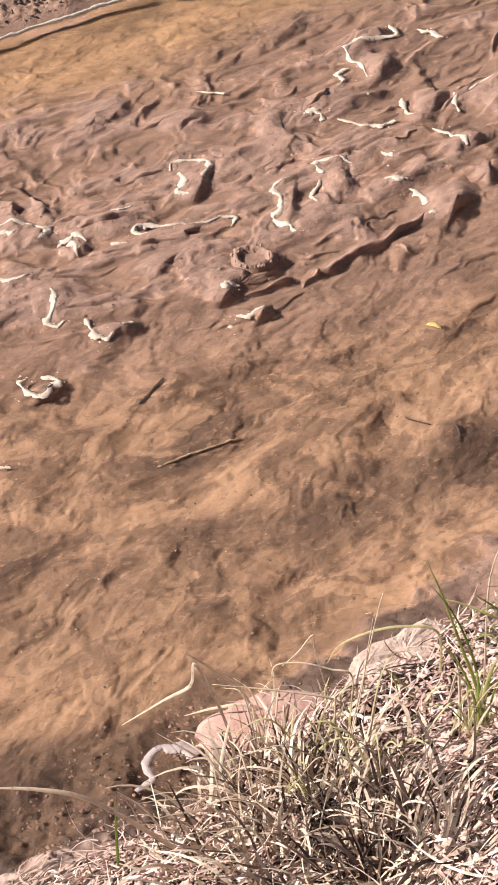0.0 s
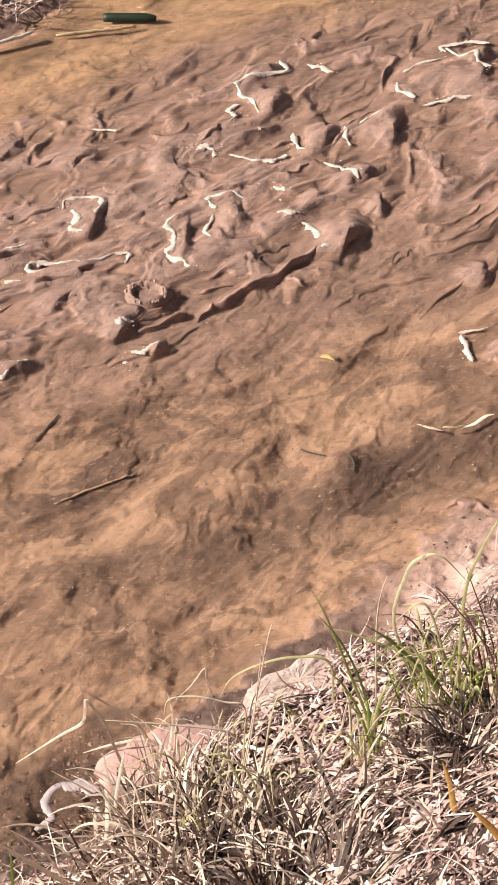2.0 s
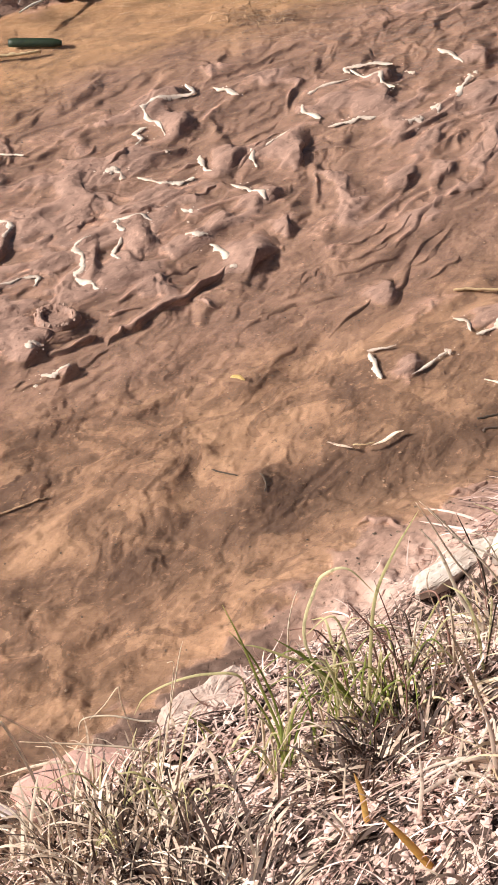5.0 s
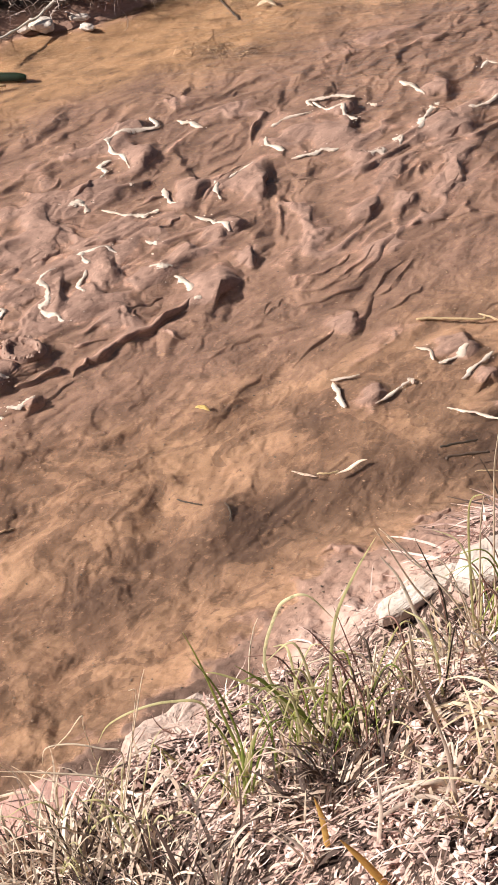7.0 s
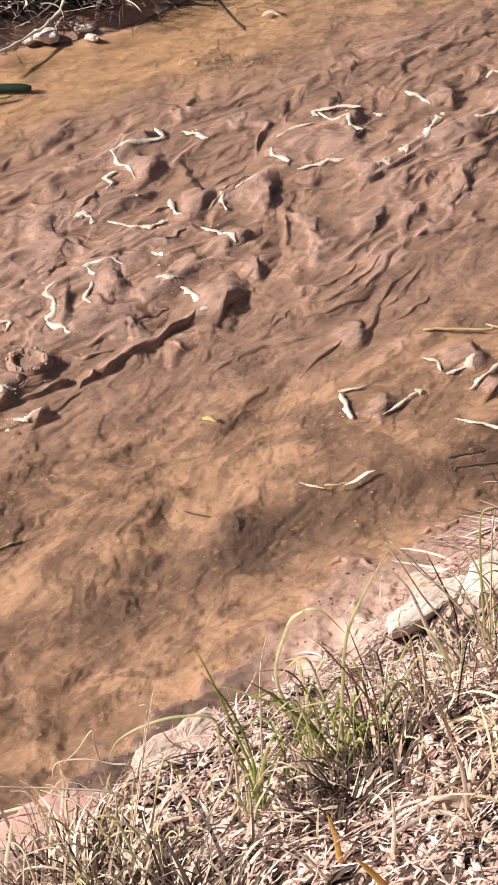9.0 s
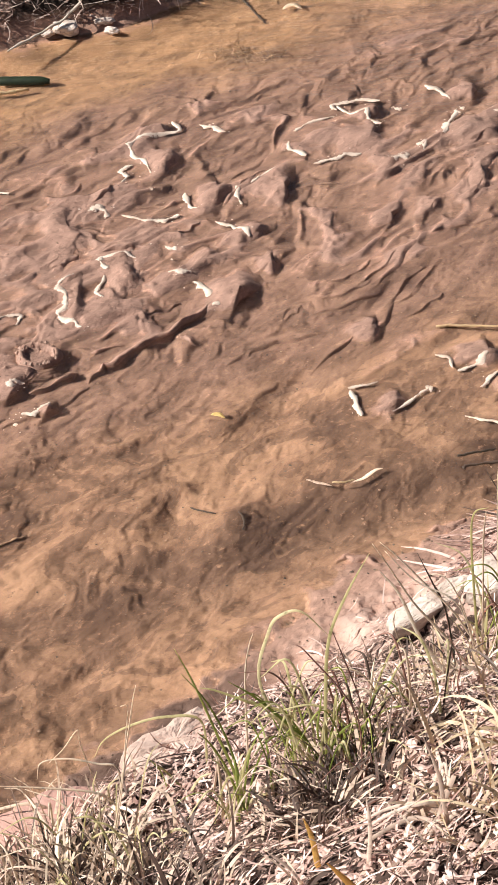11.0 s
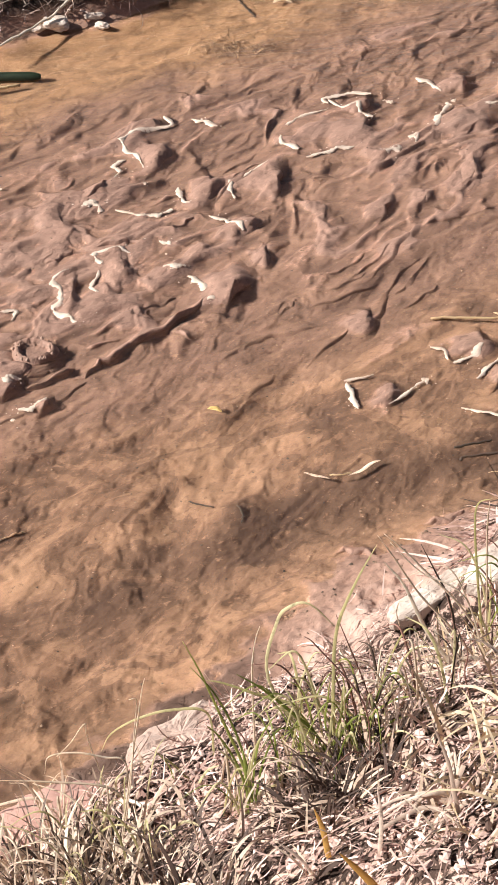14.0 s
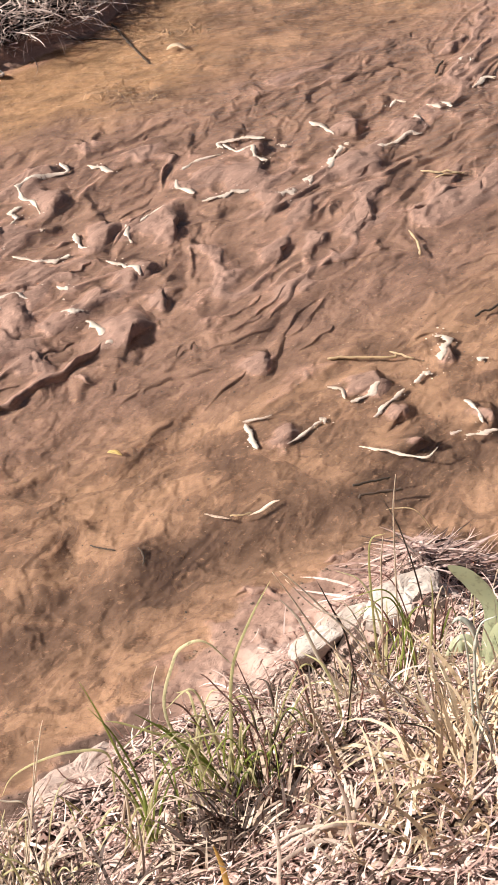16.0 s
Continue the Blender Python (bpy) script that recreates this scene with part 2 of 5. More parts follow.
def stone_material(name, a, b_, rough=0.8):
    m, t, b = material(name)
    c = ramp(t, noise_fac(t, 14.0, 6, 0.65), (0.32, a), (0.68, b_))
    c = mixed(t, between(t, noise_fac(t, 120.0, 4, 0.7), 0.58, 0.74), c, tuple(v * 0.6 for v in a))
    t.links.new(c, b.inputs["Base Color"])
    b.inputs["Roughness"].default_value = rough
    bump(t, b, noise_fac(t, 60.0, 6, 0.7), 0.7, 0.006)
    return m


PINKSTONE = stone_material("pink_sandstone", (0.48, 0.27, 0.225), (0.64, 0.405, 0.345))
LIPSTONE = stone_material("pale_pink_stone", (0.52, 0.36, 0.30), (0.74, 0.58, 0.50))
WHITESTONE = stone_material("pale_limestone", (0.50, 0.39, 0.33), (0.84, 0.74, 0.66))
# pale colour of the strips that stand in for sun glints at mud edges
GLINT = stone_material("foam", (0.56, 0.42, 0.34), (0.85, 0.73, 0.62), 0.5)
SCUM = stone_material("scum", (0.42, 0.33, 0.32), (0.56, 0.46, 0.45), 0.5)
CRUST = mud_material("crusted_mud", (0.30, 0.19, 0.14), (0.46, 0.30, 0.23), (0.18, 0.115, 0.088), (0.46, 0.31, 0.25), (0.50, 0.34, 0.28))


def glass_material():
    m, t, b = material("green_glass")
    c = ramp(t, noise_fac(t, 25.0, 4), (0.35, (0.006, 0.016, 0.007)), (0.65, (0.022, 0.036, 0.012)))
    t.links.new(c, b.inputs["Base Color"])
    b.inputs["Roughness"].default_value = 0.55
    return m


GLASS = glass_material()


# ---- tools ----
def smooth01(v):
    v = np.clip(v, 0, 1)
    return v * v * (3 - 2 * v)


def lattice(ix, iy, seed):
    h = (ix * 374761393 + iy * 668265263 + seed * 1442695041) & 0xFFFFFFFF
    h = ((h ^ (h >> 13)) * 1274126177) & 0xFFFFFFFF
    return ((h ^ (h >> 16)) & 0xFFFFFF) / 0xFFFFFF


def grain(x, y, seed=0):
    """Smooth value noise in 0..1."""
    ix, iy = np.floor(x).astype(np.int64), np.floor(y).astype(np.int64)
    u, v = smooth01(x - ix), smooth01(y - iy)
    a, b = lattice(ix, iy, seed), lattice(ix + 1, iy, seed)
    c, d = lattice(ix, iy + 1, seed), lattice(ix + 1, iy + 1, seed)
    return (a * (1 - u) + b * u) * (1 - v) + (c * (1 - u) + d * u) * v


def fbm(x, y, octaves=4, seed=0, gain=0.5):
    total, amp, s = 0.0, 1.0, 0.0
    for k in range(octaves):
        total = total + amp * grain(x * 2 ** k + 17.3 * k, y * 2 ** k - 9.1 * k, seed + k)
        s += amp
        amp *= gain
    return total / s


def link_mesh(name, verts, faces, mat, parent=None, label="", smooth=True):
    me = bpy.data.meshes.new(name)
    me.from_pydata([tuple(v) for v in verts], [], [tuple(f) for f in faces])
    me.materials.append(mat)
    if smooth:
        me.polygons.foreach_set("use_smooth", [True] * len(me.polygons))
    me.update()
    ob = new(name, me)
    ob.parent = parent
    if label:
        ob["label"] = label
    return ob


def quads_mesh(name, verts, faces, mat, smooth=True):
    """The same for numpy arrays of many quads."""
    me = bpy.data.meshes.new(name)
    me.vertices.add(len(verts))
    me.vertices.foreach_set("co", np.ascontiguousarray(verts, dtype=np.float32).ravel())
    me.loops.add(faces.size)
    me.loops.foreach_set("vertex_index", np.ascontiguousarray(faces, dtype=np.int32).ravel())
    me.polygons.add(len(faces))
    me.polygons.foreach_set("loop_start", np.arange(0, faces.size, 4, dtype=np.int32))
    me.polygons.foreach_set("use_smooth", np.full(len(faces), smooth))
    me.materials.append(mat)
    me.update(calc_edges=True)
    return new(name, me)


def curve_points(pts, steps):
    """A smooth line through the points."""
    p = [Vector(q) for q in pts]
    p = [p[0] * 2 - p[1], *p, p[-1] * 2 - p[-2]]
    out = []
    for i in range(1, len(p) - 2):
        for k in range(steps):
            t = k / steps
            out.append(0.5 * (2 * p[i] + (p[i + 1] - p[i - 1]) * t + (2 * p[i - 1] - 5 * p[i] + 4 * p[i + 1] - p[i + 2]) * t * t
                              + (3 * p[i] - p[i - 1] - 3 * p[i + 1] + p[i + 2]) * t ** 3))
    return [*out, p[-2]]


def tube(pts, radii, sides=7, flat=1.0):
    """Verts and faces of a closed tube along a line; flat squeezes it downwards."""
    verts, faces = [], []
    for i, c in enumerate(pts):
        a = (pts[min(i + 3, len(pts) - 1)] - pts[max(i - 3, 0)]).normalized()
        w = a.cross(Vector((0, 0, 1)))
        w = w.normalized() if w.length > 0.05 else Vector((1, 0, 0))
        u = w.cross(a)
        for k in range(sides):
            g = 2 * math.pi * k / sides
            verts.append(c + w * (math.cos(g) * radii[i]) + u * (math.sin(g) * radii[i] * flat))
    n = len(pts)
    for i in range(n - 1):
        for k in range(sides):
            j = (k + 1) % sides
            faces.append((i * sides + k, i * sides + j, (i + 1) * sides + j, (i + 1) * sides + k))
    faces.append(tuple(range(sides - 1, -1, -1)))
    faces.append(tuple((n - 1) * sides + k for k in range(sides)))
    return verts, faces


# ---- shape of the land ----
NEAR = np.array([(-40, -42), (-2.2, -0.9), (-0.68, 1.70), (-0.46, 1.88), (-0.31, 2.08), (-0.03, 2.40), (0.17, 2.66), (0.35, 2.79), (0.50, 2.88), (0.60, 2.86), (0.67, 2.72), (0.80, 2.62), (1.3, 2.75), (3.0, 4.0), (60, 45)])
FAR = np.array([(-60, -10), (-3.0, 3.2), (-1.30, 4.33), (-1.03, 4.52), (-0.93, 4.66), (-0.79, 4.93), (-0.62, 5.06), (-0.36, 5.17), (-0.12, 5.45), (0.0, 5.75), (0.3, 6.4), (3.0, 9.0), (60, 60)])


def side(line, x, y):
    """Signed distance to a polyline: positive to its right."""
    best, out = np.full(x.shape, 1e9), np.zeros(x.shape)
    for (ax, ay), (bx, by) in zip(line[:-1], line[1:]):
        dx, dy = bx - ax, by - ay
        n = math.hypot(dx, dy)
        u = np.clip(((x - ax) * dx + (y - ay) * dy) / (n * n), 0, 1)
        px, py = x - ax - u * dx, y - ay - u * dy
        d = np.hypot(px, py)
        sgn = np.sign(dy * (x - ax) - dx * (y - ay))
        out = np.where(d < best, sgn * d, out)
        best = np.minimum(best, d)
    return out


def bank_rise(x, y):
    """Height of the near bank: a steep lip upstream that eases into a slope."""
    s = side(NEAR, x, y)
    lip = np.interp(s, [-0.4, -0.12, 0.0, 0.10, 0.16, 0.34, 0.40, 0.52, 0.90, 1.5, 4.0, 80], [-0.055, -0.03, 0.0, 0.03, 0.10, 0.42, 0.47, 0.54, 0.80, 1.08, 1.2, 2.5])
    slope = np.interp(s, [-0.4, -0.12, 0.0, 0.15, 0.37, 0.90, 1.2, 1.5, 4.0, 80], [-0.055, -0.03, 0.0, 0.04, 0.27, 0.72, 0.95, 1.08, 1.2, 2.5])
    u = np.clip((0.66 * x + 0.75 * y - 1.30) / 0.5, 0, 1)
    u = u * u * (3 - 2 * u)
    v = np.clip((0.66 * x + 0.75 * y - 0.90) / 0.20, 0, 1)
    low = np.interp(s, [-0.4, -0.12, 0.0, 0.05, 0.10, 0.35, 0.90, 1.5, 4.0, 80], [-0.055, -0.03, 0.0, 0.06, 0.12, 0.35, 0.72, 1.05, 1.2, 2.5])
    lip = low * (1 - v) + lip * v
    return lip * (1 - u) + slope * u + 0.08 * np.exp(-((x - 0.54) ** 2 + (y - 2.62) ** 2) / 0.010)


def far_rise(d, x):
    steep = np.interp(d, [0.0, 0.03, 0.08, 0.2, 0.6, 3, 80], [0.0, 0.02, 0.08, 0.12, 0.2, 0.6, 4.0])
    low = np.interp(d, [0.0, 0.05, 0.3, 1.0, 3, 80], [0.0, 0.028, 0.08, 0.18, 0.5, 4.0])
    u = smooth01((x + 0.95) / 0.25)
    return low * (1 - u) + steep * u


POOL = (-0.427, 1.967)


def scarps(v):
    """Flat treads with short steep steps between them."""
    k = np.floor(v)
    return k + smooth01((v - k - 0.72) / 0.28)


RING = (-0.442, 3.406)
HOLLOWS = ((0.172, 1.500, 0.050), (0.105, 1.455, 0.034), (-0.125, 1.425, 0.045), (-0.060, 1.345, 0.040), (0.245, 1.560, 0.030), (0.02, 1.56, 0.028))


def land(x, y):
    """Height of mud, bed and banks."""
    s, f = side(NEAR, x, y), -side(FAR, x, y)
    a, b = x * 1.2, (y - 0.63 * x - 0.165 * x * x) * 0.83      # along and across the bending stream
    band = smooth01((b - 2.80) / 0.22) * smooth01((4.12 - 0.18 * smooth01((-0.4 - x) / 0.5) - b) / 0.22)
    band = np.maximum(band, 0.95 * np.exp(-((b - 2.60) / 0.27) ** 4) * smooth01((x - 0.05) / 0.2))
    warp = fbm(a * 3, b * 4, 3, 5) - 0.5
    warp2 = fbm(a * 7 + 9, b * 9, 3, 8) - 0.5
    lumps = fbm(a * 6 + warp * 2, b * 10 + warp * 2, 4, 11, 0.38) - 0.5
    crest = 1 - np.abs(fbm(a * 3.6 + warp * 4, b * 10 + warp * 6 + warp2 * 1.5, 2, 23, 0.3) - 0.5) * 4.2
    crest2 = 1 - np.abs(fbm(a * 6 + warp2 * 3, b * 19 + warp * 7, 2, 29, 0.3) - 0.5) * 4.0
    streak = fbm(a * 2.2 + warp * 2, b * 20 + warp * 6, 3, 71, 0.4) - 0.5
    flat = 1 - 0.5 * smooth01((b - 3.95) / 0.25)
    deep = -0.024 + lumps * 0.044 * flat + (fbm(a * 13 + warp2 * 2, b * 19, 3, 83) - 0.5) * 0.008 * flat + streak * 0.006 - 0.020 * np.exp(-((b - 2.27) / 0.07) ** 2) * smooth01((x + 0.05) / 0.15)
    shoal = -0.013 + lumps * 0.036 + smooth01(crest) * 0.010 + smooth01(crest2) * 0.005 + streak * 0.010
    tread = scarps(fbm(a * 4 + warp * 3 + warp2 * 2, b * 8 + warp2 * 3, 3, 151, 0.36) * 8) - 4
    tread2 = scarps(fbm(a * 6 + 5 + warp2 * 2, b * 8 + warp * 2, 4, 157, 0.6) * 6) - 3
    shoal = shoal + 0.0038 * tread
    deep = deep + 0.0030 * tread2 * flat
    calmer = smooth01((x - 0.05) / 0.2) * smooth01((3.15 - b) / 0.3)      # smoother silt on the inside of the bend
    shoal = shoal * (1 - 0.5 * calmer) - 0.0035 * calmer
    bed = deep * (1 - band) + shoal * band
    bed = bed + (fbm(a * 20, b * 28, 4, 37, 0.6) - 0.5) * (0.007 - 0.003 * band) * flat
    bed = bed + (fbm(x * 50, y * 60, 3, 31) - 0.5) * (0.0040 - 0.0022 * band) * flat
    calm = np.clip(1.25 - 0.9 * np.maximum(0, np.maximum(np.abs(x) - 1.2, np.abs(y - 3.4) - 2.5)), 0.0, 1)
    bed = bed * calm - 0.036 * (1 - calm)
    near = smooth01(-s / 0.09)
    farw = smooth01(-f / 0.15)
    wet = bed * near * farw
    wet = wet + (fbm(x * 20, y * 24, 4, 61, 0.6) - 0.48) * (0.05 - 0.03 * smooth01((x + 0.35) / 0.2)) * np.exp(-(s / 0.12) ** 2)
    rough = calm * (fbm(x * 14, y * 14, 4, 41) - 0.5) * 0.05 + calm * (fbm(x * 70, y * 70, 2, 43) - 0.5) * 0.012
    dry = bank_rise(x, y) + rough * smooth01(s / 0.12) + (fbm(x * 20, y * 24, 4, 61, 0.6) - 0.48) * (0.05 - 0.03 * smooth01((x + 0.35) / 0.2)) * np.exp(-(s / 0.12) ** 2)
    over = far_rise(np.maximum(f, 0), x) + rough * smooth01(f / 0.1)
    pool = np.exp(-(((x - POOL[0] - 0.01) / 0.068) ** 2 + ((y - POOL[1]) / 0.07) ** 2) ** 2)      # a still pool beside the pink stone
    out = np.where(s > 0, dry, np.where(f > 0, over, wet))
    u, v = (x - 0.375) * 0.90 + (y - 2.240) * 0.43, -(x - 0.375) * 0.43 + (y - 2.240) * 0.90
    out = out - 0.17 * np.exp(-(u / 0.13) ** 4 - (v / 0.095) ** 2)      # hollow washed out beside the long stone
    for px, py, r in HOLLOWS:
        out = out - 0.75 * r * np.exp(-(((x - px) / r) ** 2 + ((y - py) / (r * 0.8)) ** 2) ** 2)
    crater = np.exp(-(((x - RING[0]) ** 2 + (y - RING[1]) ** 2) / 0.050 ** 2) ** 3)
    out = out * (1 - crater) - 0.006 * crater
    return out * (1 - pool) - 0.045 * pool


def land_at(x, y):
    return float(land(np.array([float(x)]), np.array([float(y)]))[0])


# ---- the ground and the water ----
def spread(lo, hi, step, reach):
    inner = np.arange(lo, hi + step / 2, step)
    out, g = [], step
    while sum(out) < reach:
        g *= 1.22
        out.append(g)
    add = np.cumsum(out)
    return np.concatenate([lo - add[::-1], inner, hi + add])


gx, gy = spread(-1.28, 1.16, 0.0032, 60), spread(1.15, 5.75, 0.005, 60)
X, Y = np.meshgrid(gx, gy)
Z = land(X, Y)
nx, ny = len(gx), len(gy)
idx = np.arange(nx * ny).reshape(ny, nx)
quads = np.stack([idx[:-1, :-1], idx[:-1, 1:], idx[1:, 1:], idx[1:, :-1]], axis=-1).reshape(-1, 4)
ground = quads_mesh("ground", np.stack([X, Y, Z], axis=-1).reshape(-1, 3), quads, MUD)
tagged(ground, "brown silty stream bed rising to pale dry soil banks", "ground", kind="structure")

wx = np.array([-60.0, -3, 3, 60])
WX, WY = np.meshgrid(wx, wx + 3)
wi = np.arange(16).reshape(4, 4)
wq = np.stack([wi[:-1, :-1], wi[:-1, 1:], wi[1:, 1:], wi[1:, :-1]], axis=-1).reshape(-1, 4)
water = quads_mesh("water", np.stack([WX, WY, WX * 0], axis=-1).reshape(-1, 3), wq, WATER)
water.visible_shadow = False
tagged(water, "shallow clear brown stream water with slight ripples", "water", kind="structure")


# ---- mud clumps, ridges, glint strips and scum in the stream ----
HEIGHTS = []


def top_at(x, y):
    """Height of the mud, clumps included."""
    z = land_at(x, y)
    for h in HEIGHTS:
        d = (h[:, 0] - x) ** 2 + (h[:, 1] - y) ** 2
        k = int(np.argmin(d))
        if d[k] < 0.008 ** 2:
            z = max(z, h[k, 2])
    return z


def mud_clump(x, y, rx, ry, h):
    """A low lobe of mud that swells out of the bed, gentle towards the sun and steep on the other side."""
    rnd = random.Random(int(1000 * x) * 31 + int(1000 * y))
    ph = [rnd.uniform(0, 6.28) for _ in range(4)]
    rings, sides = 22, 64
    u = np.repeat(np.arange(rings + 1) / rings, sides)
    g = np.tile(2 * np.pi * np.arange(sides) / sides, rings + 1)
    edge = 1 + 0.16 * np.sin(2 * g + ph[0]) + 0.12 * np.sin(3 * g + ph[1]) + 0.07 * np.sin(5 * g + ph[2])
    r = u * edge * 1.25
    skew = 0.62 * (1 - u)
    px, py = rx * (r * np.cos(g) + skew), ry * (r * np.sin(g) - skew * 0.3) + 0.25 * rx * r * np.cos(g)
    base = land(x + px, y + py)
    wob = fbm((x + px) * 26, (y + py) * 30, 3, 19) - 0.5
    brow = np.clip(1.0 - u * 1.06 + 0.22 * wob * np.sin(np.pi * u), 0, 1)
    swell = np.where(brow < 0.5, 2 * brow ** 2, 1 - 2 * (1 - brow) ** 2) * 0.6 + 0.4 * np.clip(brow, 0, 1)
    top = h * 1.05 + 0.006 + 0.3 * (base - base.mean()) + 0.004 * (fbm((x + px) * 35, (y + py) * 45, 3, 7) - 0.5)
    z = base * (1 - swell) + np.maximum(top, base) * swell - 0.0012 * (u > 0.97)
    i = (np.arange(rings) * sides)[:, None] + np.arange(sides)[None]
    j = (np.arange(rings) * sides)[:, None] + (np.arange(sides)[None] + 1) % sides
    faces = np.stack([i, i + sides, j + sides, j], axis=-1).reshape(-1, 4)
    HEIGHTS.append(np.stack([px + x, py + y, z], axis=-1))
    ob = quads_mesh("mud_clump", np.stack([px, py, z], axis=-1), faces, MUD)
    ob.location = (x, y, 0)
    return tagged(ob, "smooth wet brown mud clump standing out of shallow water", "mud clump", "mud clumps in the stream")


def mud_ridge(w, h, *pts):
    line = curve_points([(*p, 0.0) for p in pts], 14)
    n = len(line)
    low = h < 0.0115
    across, faces = np.arange(21) / 10 - 1, []
    rise = np.where(across < -0.6, 1 - np.abs(across + 0.6) / 0.4, (1 - np.abs(across + 0.6) / 1.6) ** 1.4)
    rise = 0.5 * np.clip(rise, 0, 1) + 0.5 * smooth01(rise)
    ph = pts[0][0] * 40
    verts = []
    for i, c in enumerate(line):
        a = (line[min(i + 1, n - 1)] - line[max(i - 1, 0)]).normalized()
        e = math.sin(math.pi * (i + 0.3) / (n - 0.4))
        d = across * w * (0.35 + 0.65 * e) * (1 + 0.10 * math.sin(i * 0.31 + ph)) + 0.003 * math.sin(i * 0.45 + ph)
        px, py = c.x - a.y * d, c.y + a.x * d
        base = land(px, py)
        lift = rise * min(1.0, max(0.0, e) ** 0.7 * 1.5) * (0.55 + 0.8 * fbm(px * 22, py * 22, 2, 63))
        top = base + h * 0.75 if low else np.maximum(base + 0.3 * h, h * (0.66 + 0.05 * math.sin(i * 0.25 + ph)))
        z = base * (1 - lift) + top * lift
        z = z + 0.002 * lift * (fbm(px * 60, py * 60, 2, 9) - 0.5)
        z[[0, 20]] -= 0.0012
        verts += list(zip(px, py, z))
    for i in range(n - 1):
        for k in range(20):
            faces.append((i * 21 + k, (i + 1) * 21 + k, (i + 1) * 21 + k + 1, i * 21 + k + 1))
    HEIGHTS.append(np.array(verts))
    ob = link_mesh("mud_ridge", verts, faces, MUD)
    return tagged(ob, "long low ridge of wet brown mud in shallow water", "mud ridge", "mud clumps in the stream")


ALL_TOPS = []


def film_at(x, y):
    """Height of the mud surface or of the water, whichever is higher."""
    h = ALL_TOPS[-1]
    d = (h[:, 0] - x) ** 2 + (h[:, 1] - y) ** 2
    k = np.argpartition(d, 4)[:4]
    z = land_at(x, y)
    if d[k[0]] < 0.009 ** 2:
        w = 1 / (d[k] + 1e-7)
        z = max(z, float((h[k, 2] * w).sum() / w.sum()))
    return max(z, 0.0)


FLECKS = []


def foam_line(w, *pts):
    """A thin uneven pale strip that stands in for a sun glint along a mud clump's edge."""
    rnd = random.Random(int(pts[0][0] * 7919) + int(pts[0][1] * 104729))
    line = curve_points([(*p, 0.0) for p in pts], 10)
    n = len(line)
    fat, ph = rnd.random() < 0.5, rnd.uniform(0, 6.28)
    rows, faces = [], []
    h = np.concatenate(HEIGHTS)
    lo, hi = np.min(np.array(pts), axis=0) - 0.03, np.max(np.array(pts), axis=0) + 0.03
    near = h[np.all((h[:, :2] > lo) & (h[:, :2] < hi), axis=1)]
    ALL_TOPS.append(near if len(near) > 5 else h[:8])
    for i, c in enumerate(line):
        a = (line[min(i + 1, n - 1)] - line[max(i - 1, 0)]).normalized()
        s = Vector((-a.y, a.x, 0))
        e = math.sin(math.pi * (i + 0.5) / n) ** 0.4 * (0.55 + 0.6 * (i / n if fat else 1 - i / n)) * w * 1.3
        lo = e * (0.65 + 0.45 * math.sin(i * 0.55 + ph) + rnd.uniform(-0.34, 0.34))
        hi = e * (0.75 + 0.40 * math.sin(i * 0.37 + ph * 2) + rnd.uniform(-0.34, 0.34))
        p, q = c - s * lo, c + s * hi
        rows.append((p, q, c, film_at(p.x, p.y), film_at(c.x, c.y), film_at(q.x, q.y)))
    verts = []
    for i, (p, q, c, zp, zc, zq) in enumerate(rows):
        near = rows[max(0, i - 1):i + 2]
        zp, zc, zq = (sum(r[k] for r in near) / len(near) * 0.5 + max(r[k] for r in near) * 0.5 + 0.0004 for k in (3, 4, 5))
        t = 0.0007 + 0.012 * w
        verts += [(p.x, p.y, zp - 0.002), (p.x * 0.85 + c.x * 0.15, p.y * 0.85 + c.y * 0.15, zp + t * 0.7), (c.x, c.y, max(zc, (zp + zq) / 2) + t),
                  (q.x * 0.85 + c.x * 0.15, q.y * 0.85 + c.y * 0.15, zq + t * 0.7), (q.x, q.y, zq - 0.002)]
    for i in range(n - 1):
        for k in range(4):
            faces.append((i * 5 + k, i * 5 + 5 + k, i * 5 + 6 + k, i * 5 + 1 + k))
    for _ in range(int(2 + 0.25 * n)):
        c, q = line[rnd.randrange(n)], w * rnd.uniform(0.10, 0.30)
        px, py = c.x + rnd.gauss(0, 1.6 * w), c.y + rnd.gauss(0, 1.9 * w)
        FLECKS.append((px, py, film_at(px, py), q))
    return tagged(link_mesh("foam_line", verts, faces, GLINT), "narrow pale strip standing in for a sun glint on wet mud", "foam", "white foam lines")


